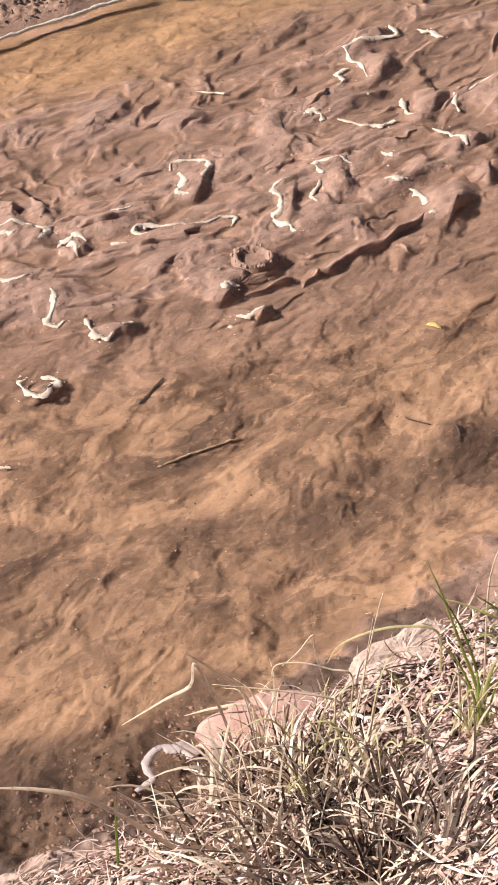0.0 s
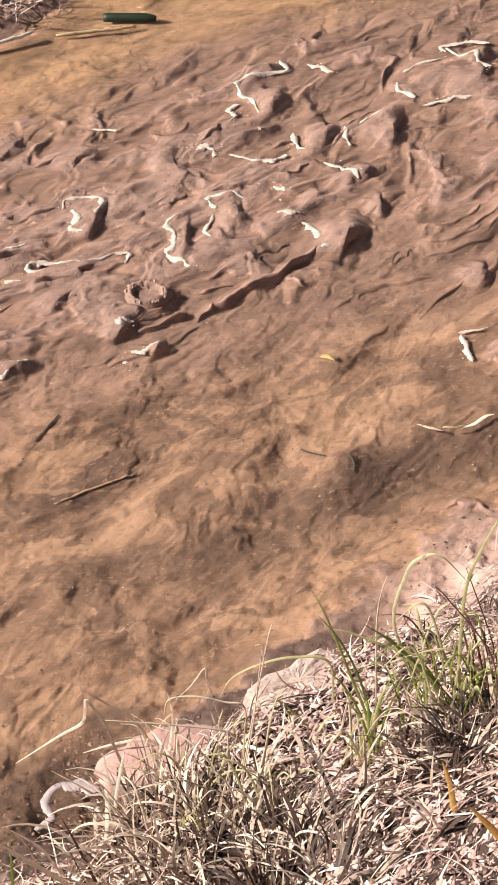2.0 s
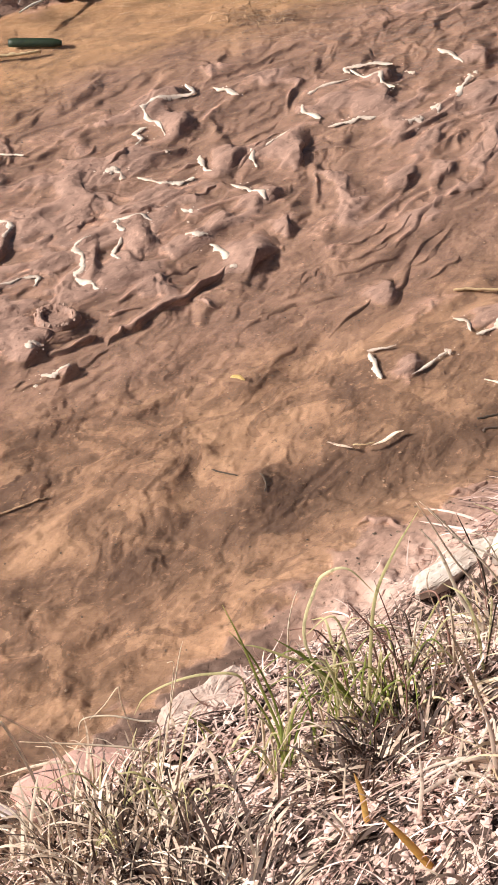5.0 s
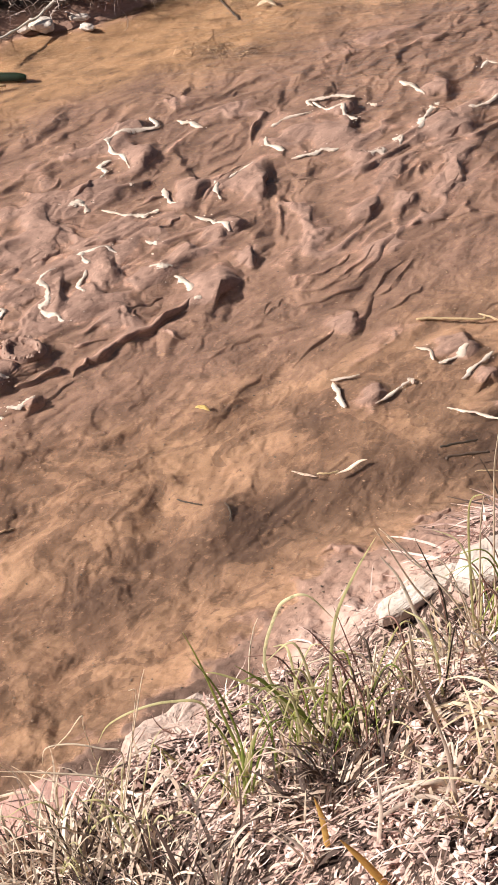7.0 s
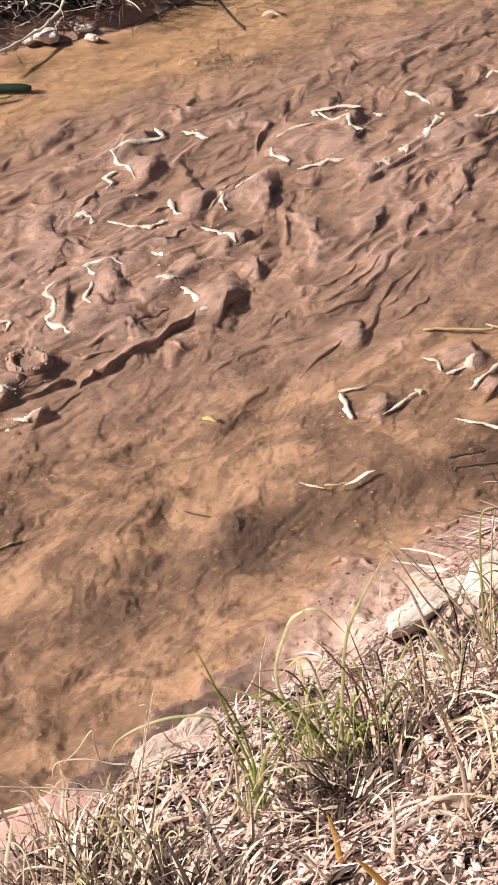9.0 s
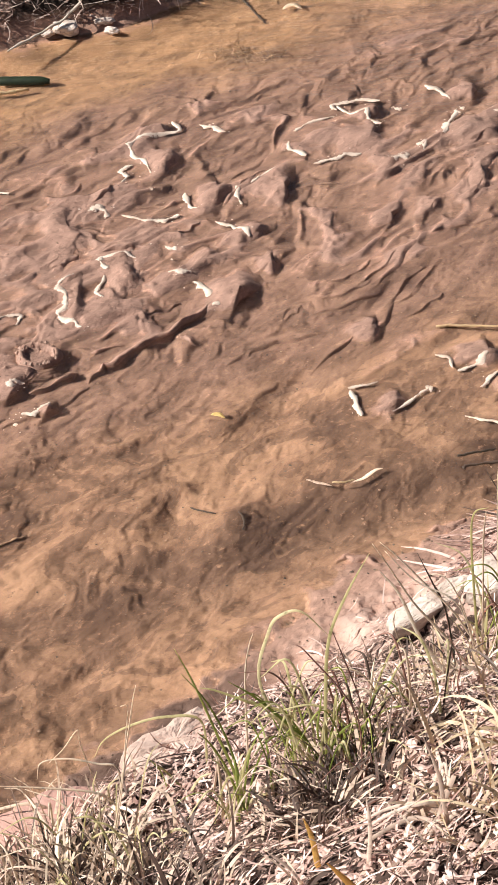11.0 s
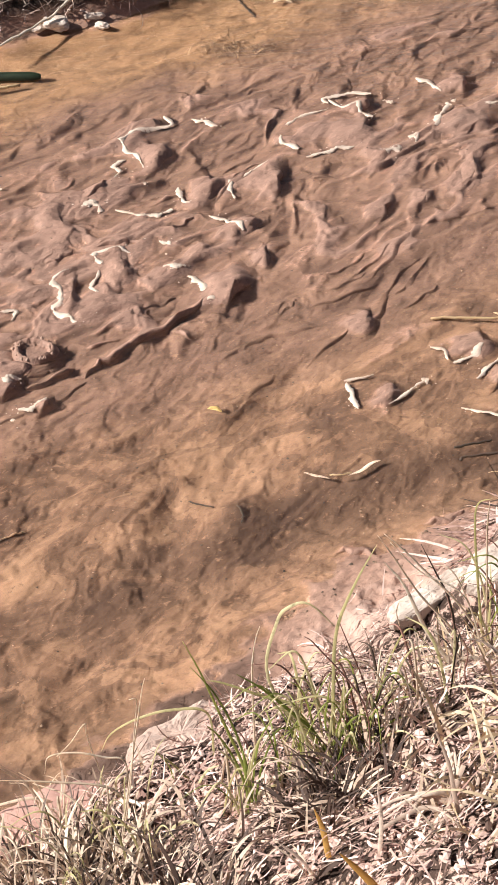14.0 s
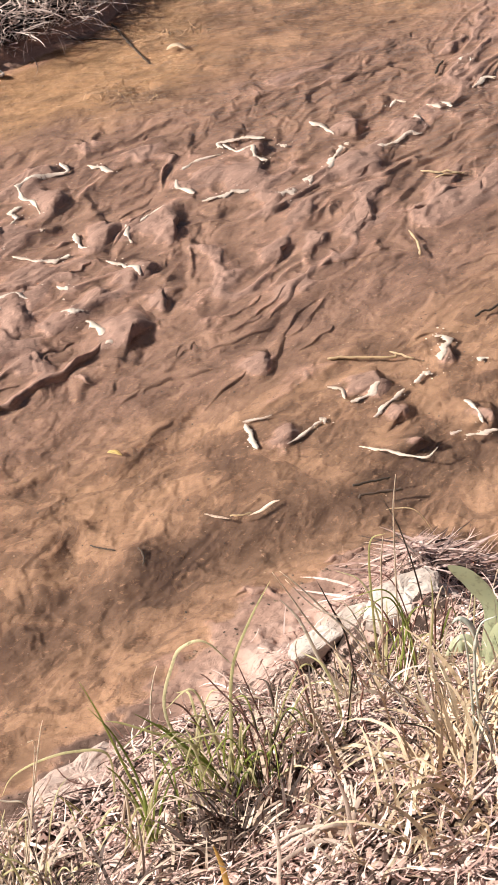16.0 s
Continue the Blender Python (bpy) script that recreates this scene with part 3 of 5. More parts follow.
def scum_strip(*rows):
    """A flat wavy strip of pale scum on still water; each row is x, y, half width."""
    line = curve_points([(x, y, 0.0) for x, y, w in rows], 8)
    wide = [rows[min(i // 8, len(rows) - 1)][2] * (1 - (i % 8) / 8) + rows[min(i // 8 + 1, len(rows) - 1)][2] * ((i % 8) / 8) for i in range(len(line))]
    rnd = random.Random(4)
    verts, faces, n = [], [], len(line)
    for i, c in enumerate(line):
        a = (line[min(i + 1, n - 1)] - line[max(i - 1, 0)]).normalized()
        s = Vector((-a.y, a.x, 0)) * rnd.uniform(0.8, 1.15)
        j = 1 + 0.16 * math.sin(i * 0.23 + 1) + 0.10 * math.sin(i * 0.61)
        for d, z in ((-1, -0.001), (-0.9, 0.001), (0, 0.0012), (0.9, 0.001), (1, -0.001)):
            verts.append(c + s * (d * wide[i] * 1.2 * j) + Vector((0, 0, z)))
    for i in range(n - 1):
        for k in range(4):
            faces.append((i * 5 + k, i * 5 + 5 + k, i * 5 + 6 + k, i * 5 + 1 + k))
    return tagged(link_mesh("scum_strip", verts, faces, SCUM), "flat wavy strip of pale lilac scum in a dark pool", "foam")


def stick(w, label, mat, z, *pts):
    line = [p + Vector((random.gauss(0, w * 0.12), random.gauss(0, w * 0.12), (land_at(p.x, p.y) + 0.004 - z if z < 0 else max(0.0, top_at(p.x, p.y))) + random.gauss(0, w * 0.1))) for p in curve_points([(*p, z) for p in pts], 6)]
    rad = [w * 0.55 * random.uniform(0.65, 1.2) * (0.7 if i in (0, len(line) - 1) else 1) for i in range(len(line))]
    v, f = tube(line, rad, 7, 0.8)
    return tagged(link_mesh("twig" if mat is DARKTWIG else "straw_stem", v, f, mat), label, "twig" if mat is DARKTWIG else "straw", "stems on the mud")


def leaf(label, mat, w, *pts):
    """A fallen leaf: a pointed, folded sheet with thickness."""
    line = [p + Vector((0, 0, max(-0.004, top_at(p.x, p.y)))) for p in curve_points([(*p, 0.0015) for p in pts], 6)]
    n = len(line)
    verts, faces = [], []
    for i, c in enumerate(line):
        a = (line[min(i + 1, n - 1)] - line[max(i - 1, 0)]).normalized()
        s = Vector((-a.y, a.x, 0))
        e = max(0.06, math.sin(math.pi * i / (n - 1)) ** 0.7) * w * 0.5
        for v in (-1, 0, 1):
            verts.append(c + s * (v * e) + Vector((0, 0, abs(v) * e * 0.5 + 0.0008 * math.sin(i))))
        for v in (-1, 0, 1):
            verts.append(c + s * (v * e * 0.95) + Vector((0, 0, abs(v) * e * 0.5 + 0.0008 * math.sin(i) - 0.0012)))
    for i in range(n - 1):
        o, q = i * 6, i * 6 + 6
        faces += [(o, q, q + 1, o + 1), (o + 1, q + 1, q + 2, o + 2), (o + 3, o + 4, q + 4, q + 3), (o + 4, o + 5, q + 5, q + 4),
                  (o, o + 3, q + 3, q), (o + 2, q + 2, q + 5, o + 5)]
    return tagged(link_mesh("leaf", verts, faces, mat), label, "leaf")


mud_clump(-0.244, 4.345, 0.059, 0.099, 0.0136)
mud_clump(-0.111, 4.164, 0.057, 0.104, 0.0136)
mud_clump(-0.025, 3.961, 0.066, 0.059, 0.0088)
mud_clump(-0.292, 3.75, 0.041, 0.091, 0.0136)
mud_clump(-0.613, 3.719, 0.041, 0.085, 0.0124)
mud_clump(-0.057, 3.689, 0.069, 0.103, 0.0174)
mud_clump(-0.956, 3.455, 0.071, 0.064, 0.0124)
mud_clump(-0.646, 3.499, 0.071, 0.041, 0.0066)
mud_clump(-0.831, 3.419, 0.031, 0.045, 0.0083)
mud_clump(-0.708, 3.136, 0.048, 0.044, 0.003)
mud_clump(-0.81, 2.919, 0.037, 0.033, 0.002)
mud_clump(-0.425, 3.215, 0.039, 0.040, 0.003)
mud_clump(0.052, 4.197, 0.054, 0.116, 0.0124)
mud_clump(0.035, 3.814, 0.034, 0.061, 0.0077)
mud_clump(-0.109, 3.849, 0.031, 0.051, 0.0072)
mud_clump(-0.397, 3.638, 0.030, 0.106, 0.0088)
mud_clump(-0.456, 3.96, 0.053, 0.065, 0.0066)
mud_clump(-0.703, 3.996, 0.054, 0.071, 0.0066)
mud_clump(-0.874, 4.039, 0.068, 0.073, 0.0055)
mud_clump(-0.676, 3.365, 0.072, 0.056, 0.0055)
mud_clump(-0.519, 3.27, 0.058, 0.046, 0.0055)
mud_clump(0.23, 4.487, 0.131, 0.120, 0.0099)
mud_clump(0.284, 4.622, 0.064, 0.070, 0.0077)
mud_clump(0.555, 4.756, 0.065, 0.088, 0.0088)
mud_clump(0.572, 4.516, 0.069, 0.095, 0.0088)
mud_clump(0.715, 4.751, 0.062, 0.088, 0.0077)
mud_clump(0.482, 3.443, 0.064, 0.069, 0.0075)
mud_clump(0.285, 3.248, 0.050, 0.050, 0.006)
mud_clump(0.534, 3.329, 0.041, 0.052, 0.003)
mud_clump(0.545, 3.217, 0.061, 0.029, 0.003)
mud_clump(0.722, 3.309, 0.041, 0.060, 0.006)
mud_clump(0.672, 3.563, 0.033, 0.062, 0.005)
mud_clump(0.563, 4.25, 0.031, 0.099, 0.0066)
mud_clump(0.409, 4.111, 0.065, 0.076, 0.0055)
mud_clump(0.309, 4.056, 0.055, 0.069, 0.0055)
mud_clump(0.836, 4.342, 0.067, 0.070, 0.0066)
mud_clump(0.228, 3.537, 0.075, 0.062, 0.005)
mud_ridge(0.028, 0.0128, (-0.335, 3.324), (-0.312, 3.372), (-0.285, 3.398), (-0.223, 3.48), (-0.170, 3.522), (-0.103, 3.611), (-0.059, 3.677))
mud_ridge(0.022, 0.0105, (-0.50, 3.155), (-0.448, 3.201), (-0.377, 3.259), (-0.330, 3.312))
mud_ridge(0.020, 0.0120, (-0.449, 3.28), (-0.4, 3.319), (-0.355, 3.356))
mud_ridge(0.026, 0.0110, (0.131, 3.367), (0.221, 3.504), (0.287, 3.575), (0.334, 3.723), (0.406, 3.822))
mud_ridge(0.035, 0.0085, (-0.895, 3.303), (-0.819, 3.353), (-0.731, 3.41), (-0.649, 3.434))
mud_ridge(0.03, 0.0085, (-0.235, 4.06), (-0.171, 4.136), (-0.148, 4.225), (-0.081, 4.305))
mud_ridge(0.03, 0.0085, (-0.075, 4.087), (-0.037, 4.19), (0.017, 4.268), (0.075, 4.308))
mud_ridge(0.03, 0.01, (-0.899, 3.518), (-0.835, 3.578), (-0.755, 3.633), (-0.656, 3.658))
mud_ridge(0.03, 0.008, (0.29, 3.731), (0.335, 3.834), (0.369, 3.927), (0.383, 3.94))
mud_ridge(0.03, 0.007, (0.298, 3.655), (0.368, 3.728), (0.406, 3.805))
mud_ridge(0.03, 0.01, (-0.033, 3.431), (0.028, 3.485), (0.103, 3.518), (0.203, 3.537))
mud_ridge(0.022, 0.01, (-0.892, 3.297), (-0.789, 3.327), (-0.722, 3.366))
mud_ridge(0.028, 0.011, (-0.837, 3.495), (-0.799, 3.533), (-0.718, 3.576), (-0.663, 3.556))
mud_ridge(0.022, 0.009, (-0.881, 3.527), (-0.835, 3.59), (-0.775, 3.619))
mud_ridge(0.024, 0.01, (-0.812, 3.187), (-0.752, 3.223), (-0.685, 3.25), (-0.618, 3.245))
mud_ridge(0.026, 0.011, (-0.801, 3.395), (-0.755, 3.421), (-0.687, 3.454), (-0.603, 3.479))
mud_ridge(0.024, 0.009, (-0.761, 3.95), (-0.726, 3.994), (-0.674, 4.012))
mud_ridge(0.024, 0.008, (-0.972, 3.906), (-0.901, 3.966), (-0.882, 4.024))
mud_ridge(0.02, 0.008, (-1.023, 3.563), (-0.962, 3.58), (-0.895, 3.568))
mud_ridge(0.018, 0.007, (-0.559, 3.155), (-0.525, 3.168), (-0.487, 3.187))
mud_ridge(0.02, 0.007, (-0.8, 3.694), (-0.764, 3.71), (-0.693, 3.766))
mud_ridge(0.018, 0.007, (-0.917, 3.065), (-0.874, 3.078), (-0.804, 3.084))
mud_ridge(0.02, 0.009, (-0.23, 3.589), (-0.19, 3.626), (-0.148, 3.646))
mud_ridge(0.02, 0.01, (-0.384, 4.088), (-0.362, 4.144), (-0.339, 4.187))
mud_ridge(0.016, 0.01, (-0.272, 4.083), (-0.228, 4.1), (-0.188, 4.089))
mud_ridge(0.016, 0.01, (-0.168, 3.945), (-0.144, 3.979), (-0.12, 4.008))
mud_ridge(0.022, 0.01, (-0.056, 4.238), (-0.003, 4.314), (0.05, 4.377))
mud_ridge(0.02, 0.009, (-0.452, 3.783), (-0.424, 3.816), (-0.396, 3.85))
mud_ridge(0.018, 0.008, (-0.34, 3.854), (-0.291, 3.884), (-0.228, 3.889))
mud_ridge(0.018, 0.008, (-0.167, 3.515), (-0.131, 3.495), (-0.101, 3.47))
mud_ridge(0.022, 0.006, (-0.046, 3.395), (-0.007, 3.44), (0.021, 3.46))
mud_ridge(0.03, 0.006, (-0.131, 3.229), (-0.062, 3.225), (0.017, 3.283), (0.069, 3.34))
mud_ridge(0.02, 0.008, (-0.453, 3.318), (-0.41, 3.354), (-0.373, 3.346))
mud_ridge(0.016, 0.009, (-0.359, 3.458), (-0.327, 3.438), (-0.262, 3.466))
mud_ridge(0.016, 0.01, (-0.034, 4.19), (-0.002, 4.248), (0.046, 4.296), (0.073, 4.318))
mud_ridge(0.018, 0.006, (0.161, 3.659), (0.222, 3.699), (0.28, 3.749))
mud_ridge(0.014, 0.006, (0.077, 3.576), (0.1, 3.611), (0.124, 3.633))
mud_ridge(0.016, 0.006, (0.149, 3.601), (0.221, 3.65), (0.309, 3.713))
mud_ridge(0.03, 0.006, (0.62, 5.097), (0.739, 5.218), (0.818, 5.254))
mud_ridge(0.024, 0.007, (0.753, 5.499), (0.804, 5.563), (0.866, 5.575), (0.904, 5.536))
mud_ridge(0.026, 0.006, (0.489, 5.184), (0.579, 5.261), (0.682, 5.292))
mud_ridge(0.022, 0.006, (0.57, 5.16), (0.645, 5.179), (0.723, 5.219))
mud_ridge(0.024, 0.007, (0.732, 5.3), (0.801, 5.385), (0.835, 5.451))
mud_ridge(0.022, 0.007, (0.826, 5.237), (0.893, 5.252), (0.948, 5.293))
mud_ridge(0.018, 0.006, (0.373, 5.167), (0.448, 5.173))
mud_ridge(0.02, 0.008, (0.637, 4.242), (0.705, 4.267), (0.786, 4.344), (0.909, 4.437))
mud_ridge(0.018, 0.008, (0.289, 3.653), (0.354, 3.691), (0.428, 3.828))
mud_ridge(0.016, 0.007, (0.353, 3.585), (0.408, 3.661), (0.445, 3.7))
mud_ridge(0.02, 0.008, (0.558, 3.589), (0.605, 3.641), (0.678, 3.664))
mud_ridge(0.018, 0.007, (0.252, 3.735), (0.298, 3.803), (0.354, 3.887))
mud_ridge(0.018, 0.008, (0.526, 3.193), (0.581, 3.224), (0.641, 3.245))
mud_ridge(0.016, 0.007, (0.119, 4.195), (0.183, 4.224), (0.247, 4.206))
mud_ridge(0.02, 0.007, (0.426, 3.967), (0.484, 4.007), (0.554, 4.019))
mud_ridge(0.02, 0.007, (0.173, 3.735), (0.227, 3.772), (0.283, 3.836))
mud_ridge(0.02, 0.006, (0.54, 4.019), (0.615, 4.074), (0.654, 4.044))
mud_ridge(0.022, 0.006, (0.752, 3.955), (0.815, 4.01), (0.878, 4.036))
foam_line(0.009, (-0.207, 4.549), (-0.187, 4.495), (-0.244, 4.465), (-0.296, 4.429), (-0.311, 4.39), (-0.291, 4.341), (-0.264, 4.313), (-0.246, 4.254))
foam_line(0.012, (-0.134, 4.531), (-0.101, 4.514), (-0.065, 4.491))
foam_line(0.008, (-0.294, 4.298), (-0.317, 4.281), (-0.317, 4.254), (-0.305, 4.237), (-0.318, 4.203))
foam_line(0.016, (-0.369, 4.041), (-0.355, 4.065), (-0.338, 4.027))
foam_line(0.008, (-0.305, 4.038), (-0.267, 4.021), (-0.226, 4.008), (-0.193, 4.019), (-0.167, 4.04))
foam_line(0.008, (-0.67, 3.76), (-0.667, 3.794), (-0.618, 3.811), (-0.588, 3.798), (-0.582, 3.765), (-0.59, 3.711))
foam_line(0.01, (-0.646, 3.752), (-0.631, 3.698), (-0.639, 3.662), (-0.611, 3.65))
foam_line(0.009, (-0.319, 3.773), (-0.34, 3.802), (-0.332, 3.823), (-0.288, 3.837), (-0.258, 3.827))
foam_line(0.006, (-0.325, 3.742), (-0.337, 3.672), (-0.32, 3.649))
foam_line(0.009, (-0.393, 3.737), (-0.42, 3.72), (-0.427, 3.694), (-0.404, 3.647), (-0.405, 3.599), (-0.413, 3.569), (-0.378, 3.537), (-0.358, 3.518))
foam_line(0.01, (-1.015, 3.492), (-0.959, 3.501), (-0.914, 3.496), (-0.894, 3.479), (-0.91, 3.431))
foam_line(0.012, (-1.009, 3.462), (-0.987, 3.453), (-0.966, 3.459))
foam_line(0.01, (-0.868, 3.416), (-0.849, 3.448), (-0.837, 3.469), (-0.808, 3.449))
foam_line(0.008, (-0.846, 3.446), (-0.831, 3.419), (-0.815, 3.382))
foam_line(0.007, (-0.775, 3.561), (-0.751, 3.573), (-0.733, 3.596))
foam_line(0.01, (-0.68, 3.489), (-0.71, 3.494), (-0.699, 3.518), (-0.649, 3.522), (-0.6, 3.521))
foam_line(0.006, (-0.6, 3.521), (-0.559, 3.543), (-0.525, 3.572), (-0.497, 3.57), (-0.504, 3.534))
foam_line(0.008, (-0.964, 3.286), (-0.937, 3.271), (-0.906, 3.298))
foam_line(0.008, (-0.845, 3.232), (-0.83, 3.192), (-0.836, 3.136), (-0.813, 3.125), (-0.8, 3.143))
foam_line(0.009, (-0.758, 3.156), (-0.734, 3.104), (-0.709, 3.09), (-0.691, 3.108))
foam_line(0.007, (-0.678, 3.133), (-0.661, 3.154))
foam_line(0.009, (-0.84, 2.94), (-0.852, 2.928), (-0.829, 2.9), (-0.804, 2.888), (-0.78, 2.919), (-0.779, 2.944), (-0.812, 2.95))
foam_line(0.008, (-0.486, 3.273), (-0.484, 3.298), (-0.459, 3.303))
foam_line(0.009, (-0.453, 3.186), (-0.423, 3.201), (-0.4, 3.234))
foam_line(0.01, (-0.176, 3.764), (-0.154, 3.746), (-0.126, 3.753))
foam_line(0.014, (-0.186, 3.871), (-0.168, 3.883))
foam_line(0.012, (-0.121, 3.726), (-0.099, 3.703), (-0.079, 3.663))
foam_line(0.005, (-0.086, 3.61), (-0.059, 3.622))
foam_line(0.007, (-0.156, 4.152), (-0.148, 4.095), (-0.125, 4.069))
foam_line(0.009, (-0.079, 4.009), (-0.039, 3.984), (-0.016, 3.965), (0.006, 3.924))
foam_line(0.007, (-0.034, 4.19), (-0.027, 4.133), (-0.016, 4.097))
foam_line(0.006, (0.004, 4.208), (0.028, 4.245), (0.072, 4.296))
foam_line(0.005, (-0.659, 4.148), (-0.624, 4.147), (-0.589, 4.144))
foam_line(0.006, (-0.837, 2.665), (-0.814, 2.667))
foam_line(0.006, (-0.755, 3.444), (-0.72, 3.451))
foam_line(0.007, (0.114, 4.497), (0.157, 4.55), (0.222, 4.586))
foam_line(0.009, (0.228, 4.624), (0.218, 4.655), (0.284, 4.685), (0.345, 4.687))
foam_line(0.009, (0.229, 4.648), (0.265, 4.601), (0.303, 4.611), (0.316, 4.565), (0.343, 4.547))
foam_line(0.008, (0.098, 4.438), (0.103, 4.393), (0.145, 4.362))
foam_line(0.009, (0.162, 4.314), (0.202, 4.335), (0.239, 4.359), (0.286, 4.374))
foam_line(0.012, (0.383, 4.632), (0.401, 4.639))
foam_line(0.01, (0.473, 4.784), (0.508, 4.75), (0.534, 4.698))
foam_line(0.011, (0.547, 4.62), (0.522, 4.558), (0.5, 4.484))
foam_line(0.014, (0.365, 4.326), (0.386, 4.344), (0.408, 4.357))
foam_line(0.01, (0.43, 4.421), (0.452, 4.433), (0.442, 4.388))
foam_line(0.007, (0.644, 4.624), (0.678, 4.633), (0.731, 4.685), (0.776, 4.701))
foam_line(0.01, (0.771, 4.819), (0.781, 4.774))
foam_line(0.007, (0.708, 4.87), (0.726, 4.916), (0.757, 4.907))
foam_line(0.009, (0.813, 4.89), (0.851, 4.866))
foam_line(0.009, (0.86, 4.904), (0.885, 4.876))
foam_line(0.01, (0.947, 5.203), (0.961, 5.203))
foam_line(0.01, (0.981, 5.202), (0.994, 5.202))
foam_line(0.009, (0.96, 4.998), (1.003, 5.065), (1.038, 5.076))
foam_line(0.0115, (0.668, 3.629), (0.689, 3.631), (0.694, 3.601), (0.677, 3.563), (0.668, 3.525))
foam_line(0.0101, (0.599, 3.434), (0.625, 3.475), (0.631, 3.465))
foam_line(0.0058, (0.407, 3.425), (0.433, 3.418), (0.442, 3.377))
foam_line(0.0086, (0.452, 3.363), (0.489, 3.388), (0.52, 3.423))
foam_line(0.0072, (0.573, 3.412), (0.535, 3.36), (0.495, 3.304))
foam_line(0.0086, (0.221, 3.289), (0.231, 3.246), (0.241, 3.196))
foam_line(0.0043, (0.217, 3.296), (0.247, 3.305), (0.28, 3.319))
foam_line(0.0043, (0.394, 3.304), (0.371, 3.283), (0.344, 3.25), (0.306, 3.21))
foam_line(0.0101, (0.379, 3.3), (0.394, 3.3))
foam_line(0.0043, (0.453, 3.196), (0.503, 3.18), (0.547, 3.161), (0.59, 3.152), (0.615, 3.186))
foam_line(0.0072, (0.681, 3.229), (0.71, 3.234), (0.751, 3.247))
foam_line(0.0065, (0.648, 3.232), (0.674, 3.246))
foam_line(0.0065, (0.696, 3.363), (0.714, 3.34), (0.724, 3.274))
foam_line(0.0065, (0.749, 3.527), (0.776, 3.533))
scum_strip((-0.465, 1.913, 0.003), (-0.448, 1.932, 0.005), (-0.443, 1.941, 0.0055), (-0.453, 1.957, 0.005), (-0.458, 1.97, 0.005), (-0.451, 1.994, 0.006), (-0.437, 2.007, 0.006), (-0.423, 2.004, 0.007), (-0.407, 2.009, 0.011), (-0.392, 2.001, 0.013), (-0.383, 1.992, 0.008))
foam_line(0.006, (-0.244, 4.174), (-0.236, 4.169))
foam_line(0.007, (-0.465, 3.155), (-0.458, 3.151))
foam_line(0.007, (0.54, 4.627), (0.557, 4.616))
foam_line(0.006, (0.556, 4.637), (0.57, 4.647))
stick(0.007, 'pale dry reed stem lying on wet mud', STRAW, 0.004, (0.416, 3.537), (0.467, 3.54), (0.555, 3.537), (0.573, 3.546))
stick(0.005, 'pale dry reed stem lying on wet mud', STRAW, 0.004, (0.557, 3.561), (0.61, 3.53))
stick(0.006, 'pale dry reed stem lying on wet mud', STRAW, 0.004, (0.741, 4.462), (0.799, 4.45), (0.856, 4.444))
stick(0.005, 'pale dry reed stem lying on wet mud', STRAW, 0.004, (0.773, 4.421), (0.85, 4.445))
stick(0.006, 'short bent pale stem on the stream bed', STRAW, 0.004, (0.671, 4.13), (0.684, 4.07), (0.683, 4.007))
stick(0.006, 'dark rotten twig lying in shallow water', DARKTWIG, 0.004, (0.426, 3.051), (0.467, 3.065), (0.503, 3.077))
stick(0.006, 'dark rotten twig lying in shallow water', DARKTWIG, 0.004, (0.436, 3.008), (0.442, 3.019), (0.498, 3.032), (0.523, 3.035))
stick(0.004, 'short dark curved twig under shallow water', DARKTWIG, -0.028, (-0.005, 2.878), (0.007, 2.851), (0.005, 2.824))
stick(0.004, 'thin dark twig under shallow water', DARKTWIG, -0.028, (-0.098, 2.902), (-0.048, 2.88))
stick(0.007, 'short dark twig on wet mud', DARKTWIG, 0.004, (0.865, 5.093), (0.878, 5.142), (0.897, 5.183))
stick(0.006, 'dark twig on the mud', DARKTWIG, 0.004, (0.772, 3.707), (0.794, 3.732), (0.813, 3.736), (0.833, 3.761))
stick(0.005, 'dark twig lying under the shallow water', DARKTWIG, -0.028, (-0.61, 2.894), (-0.589, 2.933), (-0.572, 2.968))
stick(0.012, 'jagged yellow dry leaf stalk by the waterline', STRAW, 0.004, (-0.808, 4.668), (-0.72, 4.695), (-0.661, 4.709), (-0.605, 4.734))
stick(0.012, 'long white straw along the far waterline', WHITE, 0.02, (-1.237, 4.311), (-1.188, 4.353), (-1.115, 4.43), (-1.031, 4.495), (-0.981, 4.55), (-0.915, 4.606), (-0.869, 4.651))
stick(0.009, 'long bleached root along the far bank', WHITE, 0.05, (-0.674, 4.881), (-0.579, 5.034), (-0.5, 5.157), (-0.418, 5.285))
# dark stems laid where a bank twig's shadow falls across the shallows
stick(0.008, 'dark stem standing in for a twig shadow under the far shallows', DARKTWIG, -0.02, (-0.079, 5.506), (-0.015, 5.353), (0.035, 5.224))
stick(0.006, 'dark stem standing in for a twig shadow under the far shallows', DARKTWIG, -0.02, (-0.21, 5.372), (-0.126, 5.391), (-0.049, 5.398))
mud_ridge(0.022, 0.01, (0.173, 2.72), (0.19, 2.745), (0.232, 2.738), (0.262, 2.71))
mud_ridge(0.02, 0.009, (0.333, 2.811), (0.366, 2.827), (0.4, 2.838), (0.424, 2.86))
leaf('small yellow fallen leaf on the water', YELLOW, 0.013, (-0.067, 3.195), (-0.053, 3.196), (-0.037, 3.185))
leaf('curled pale dry leaf floating on shallow water', STRAP, 0.0085, (0.212, 2.965), (0.24, 2.983), (0.259, 3.005), (0.278, 3.017))
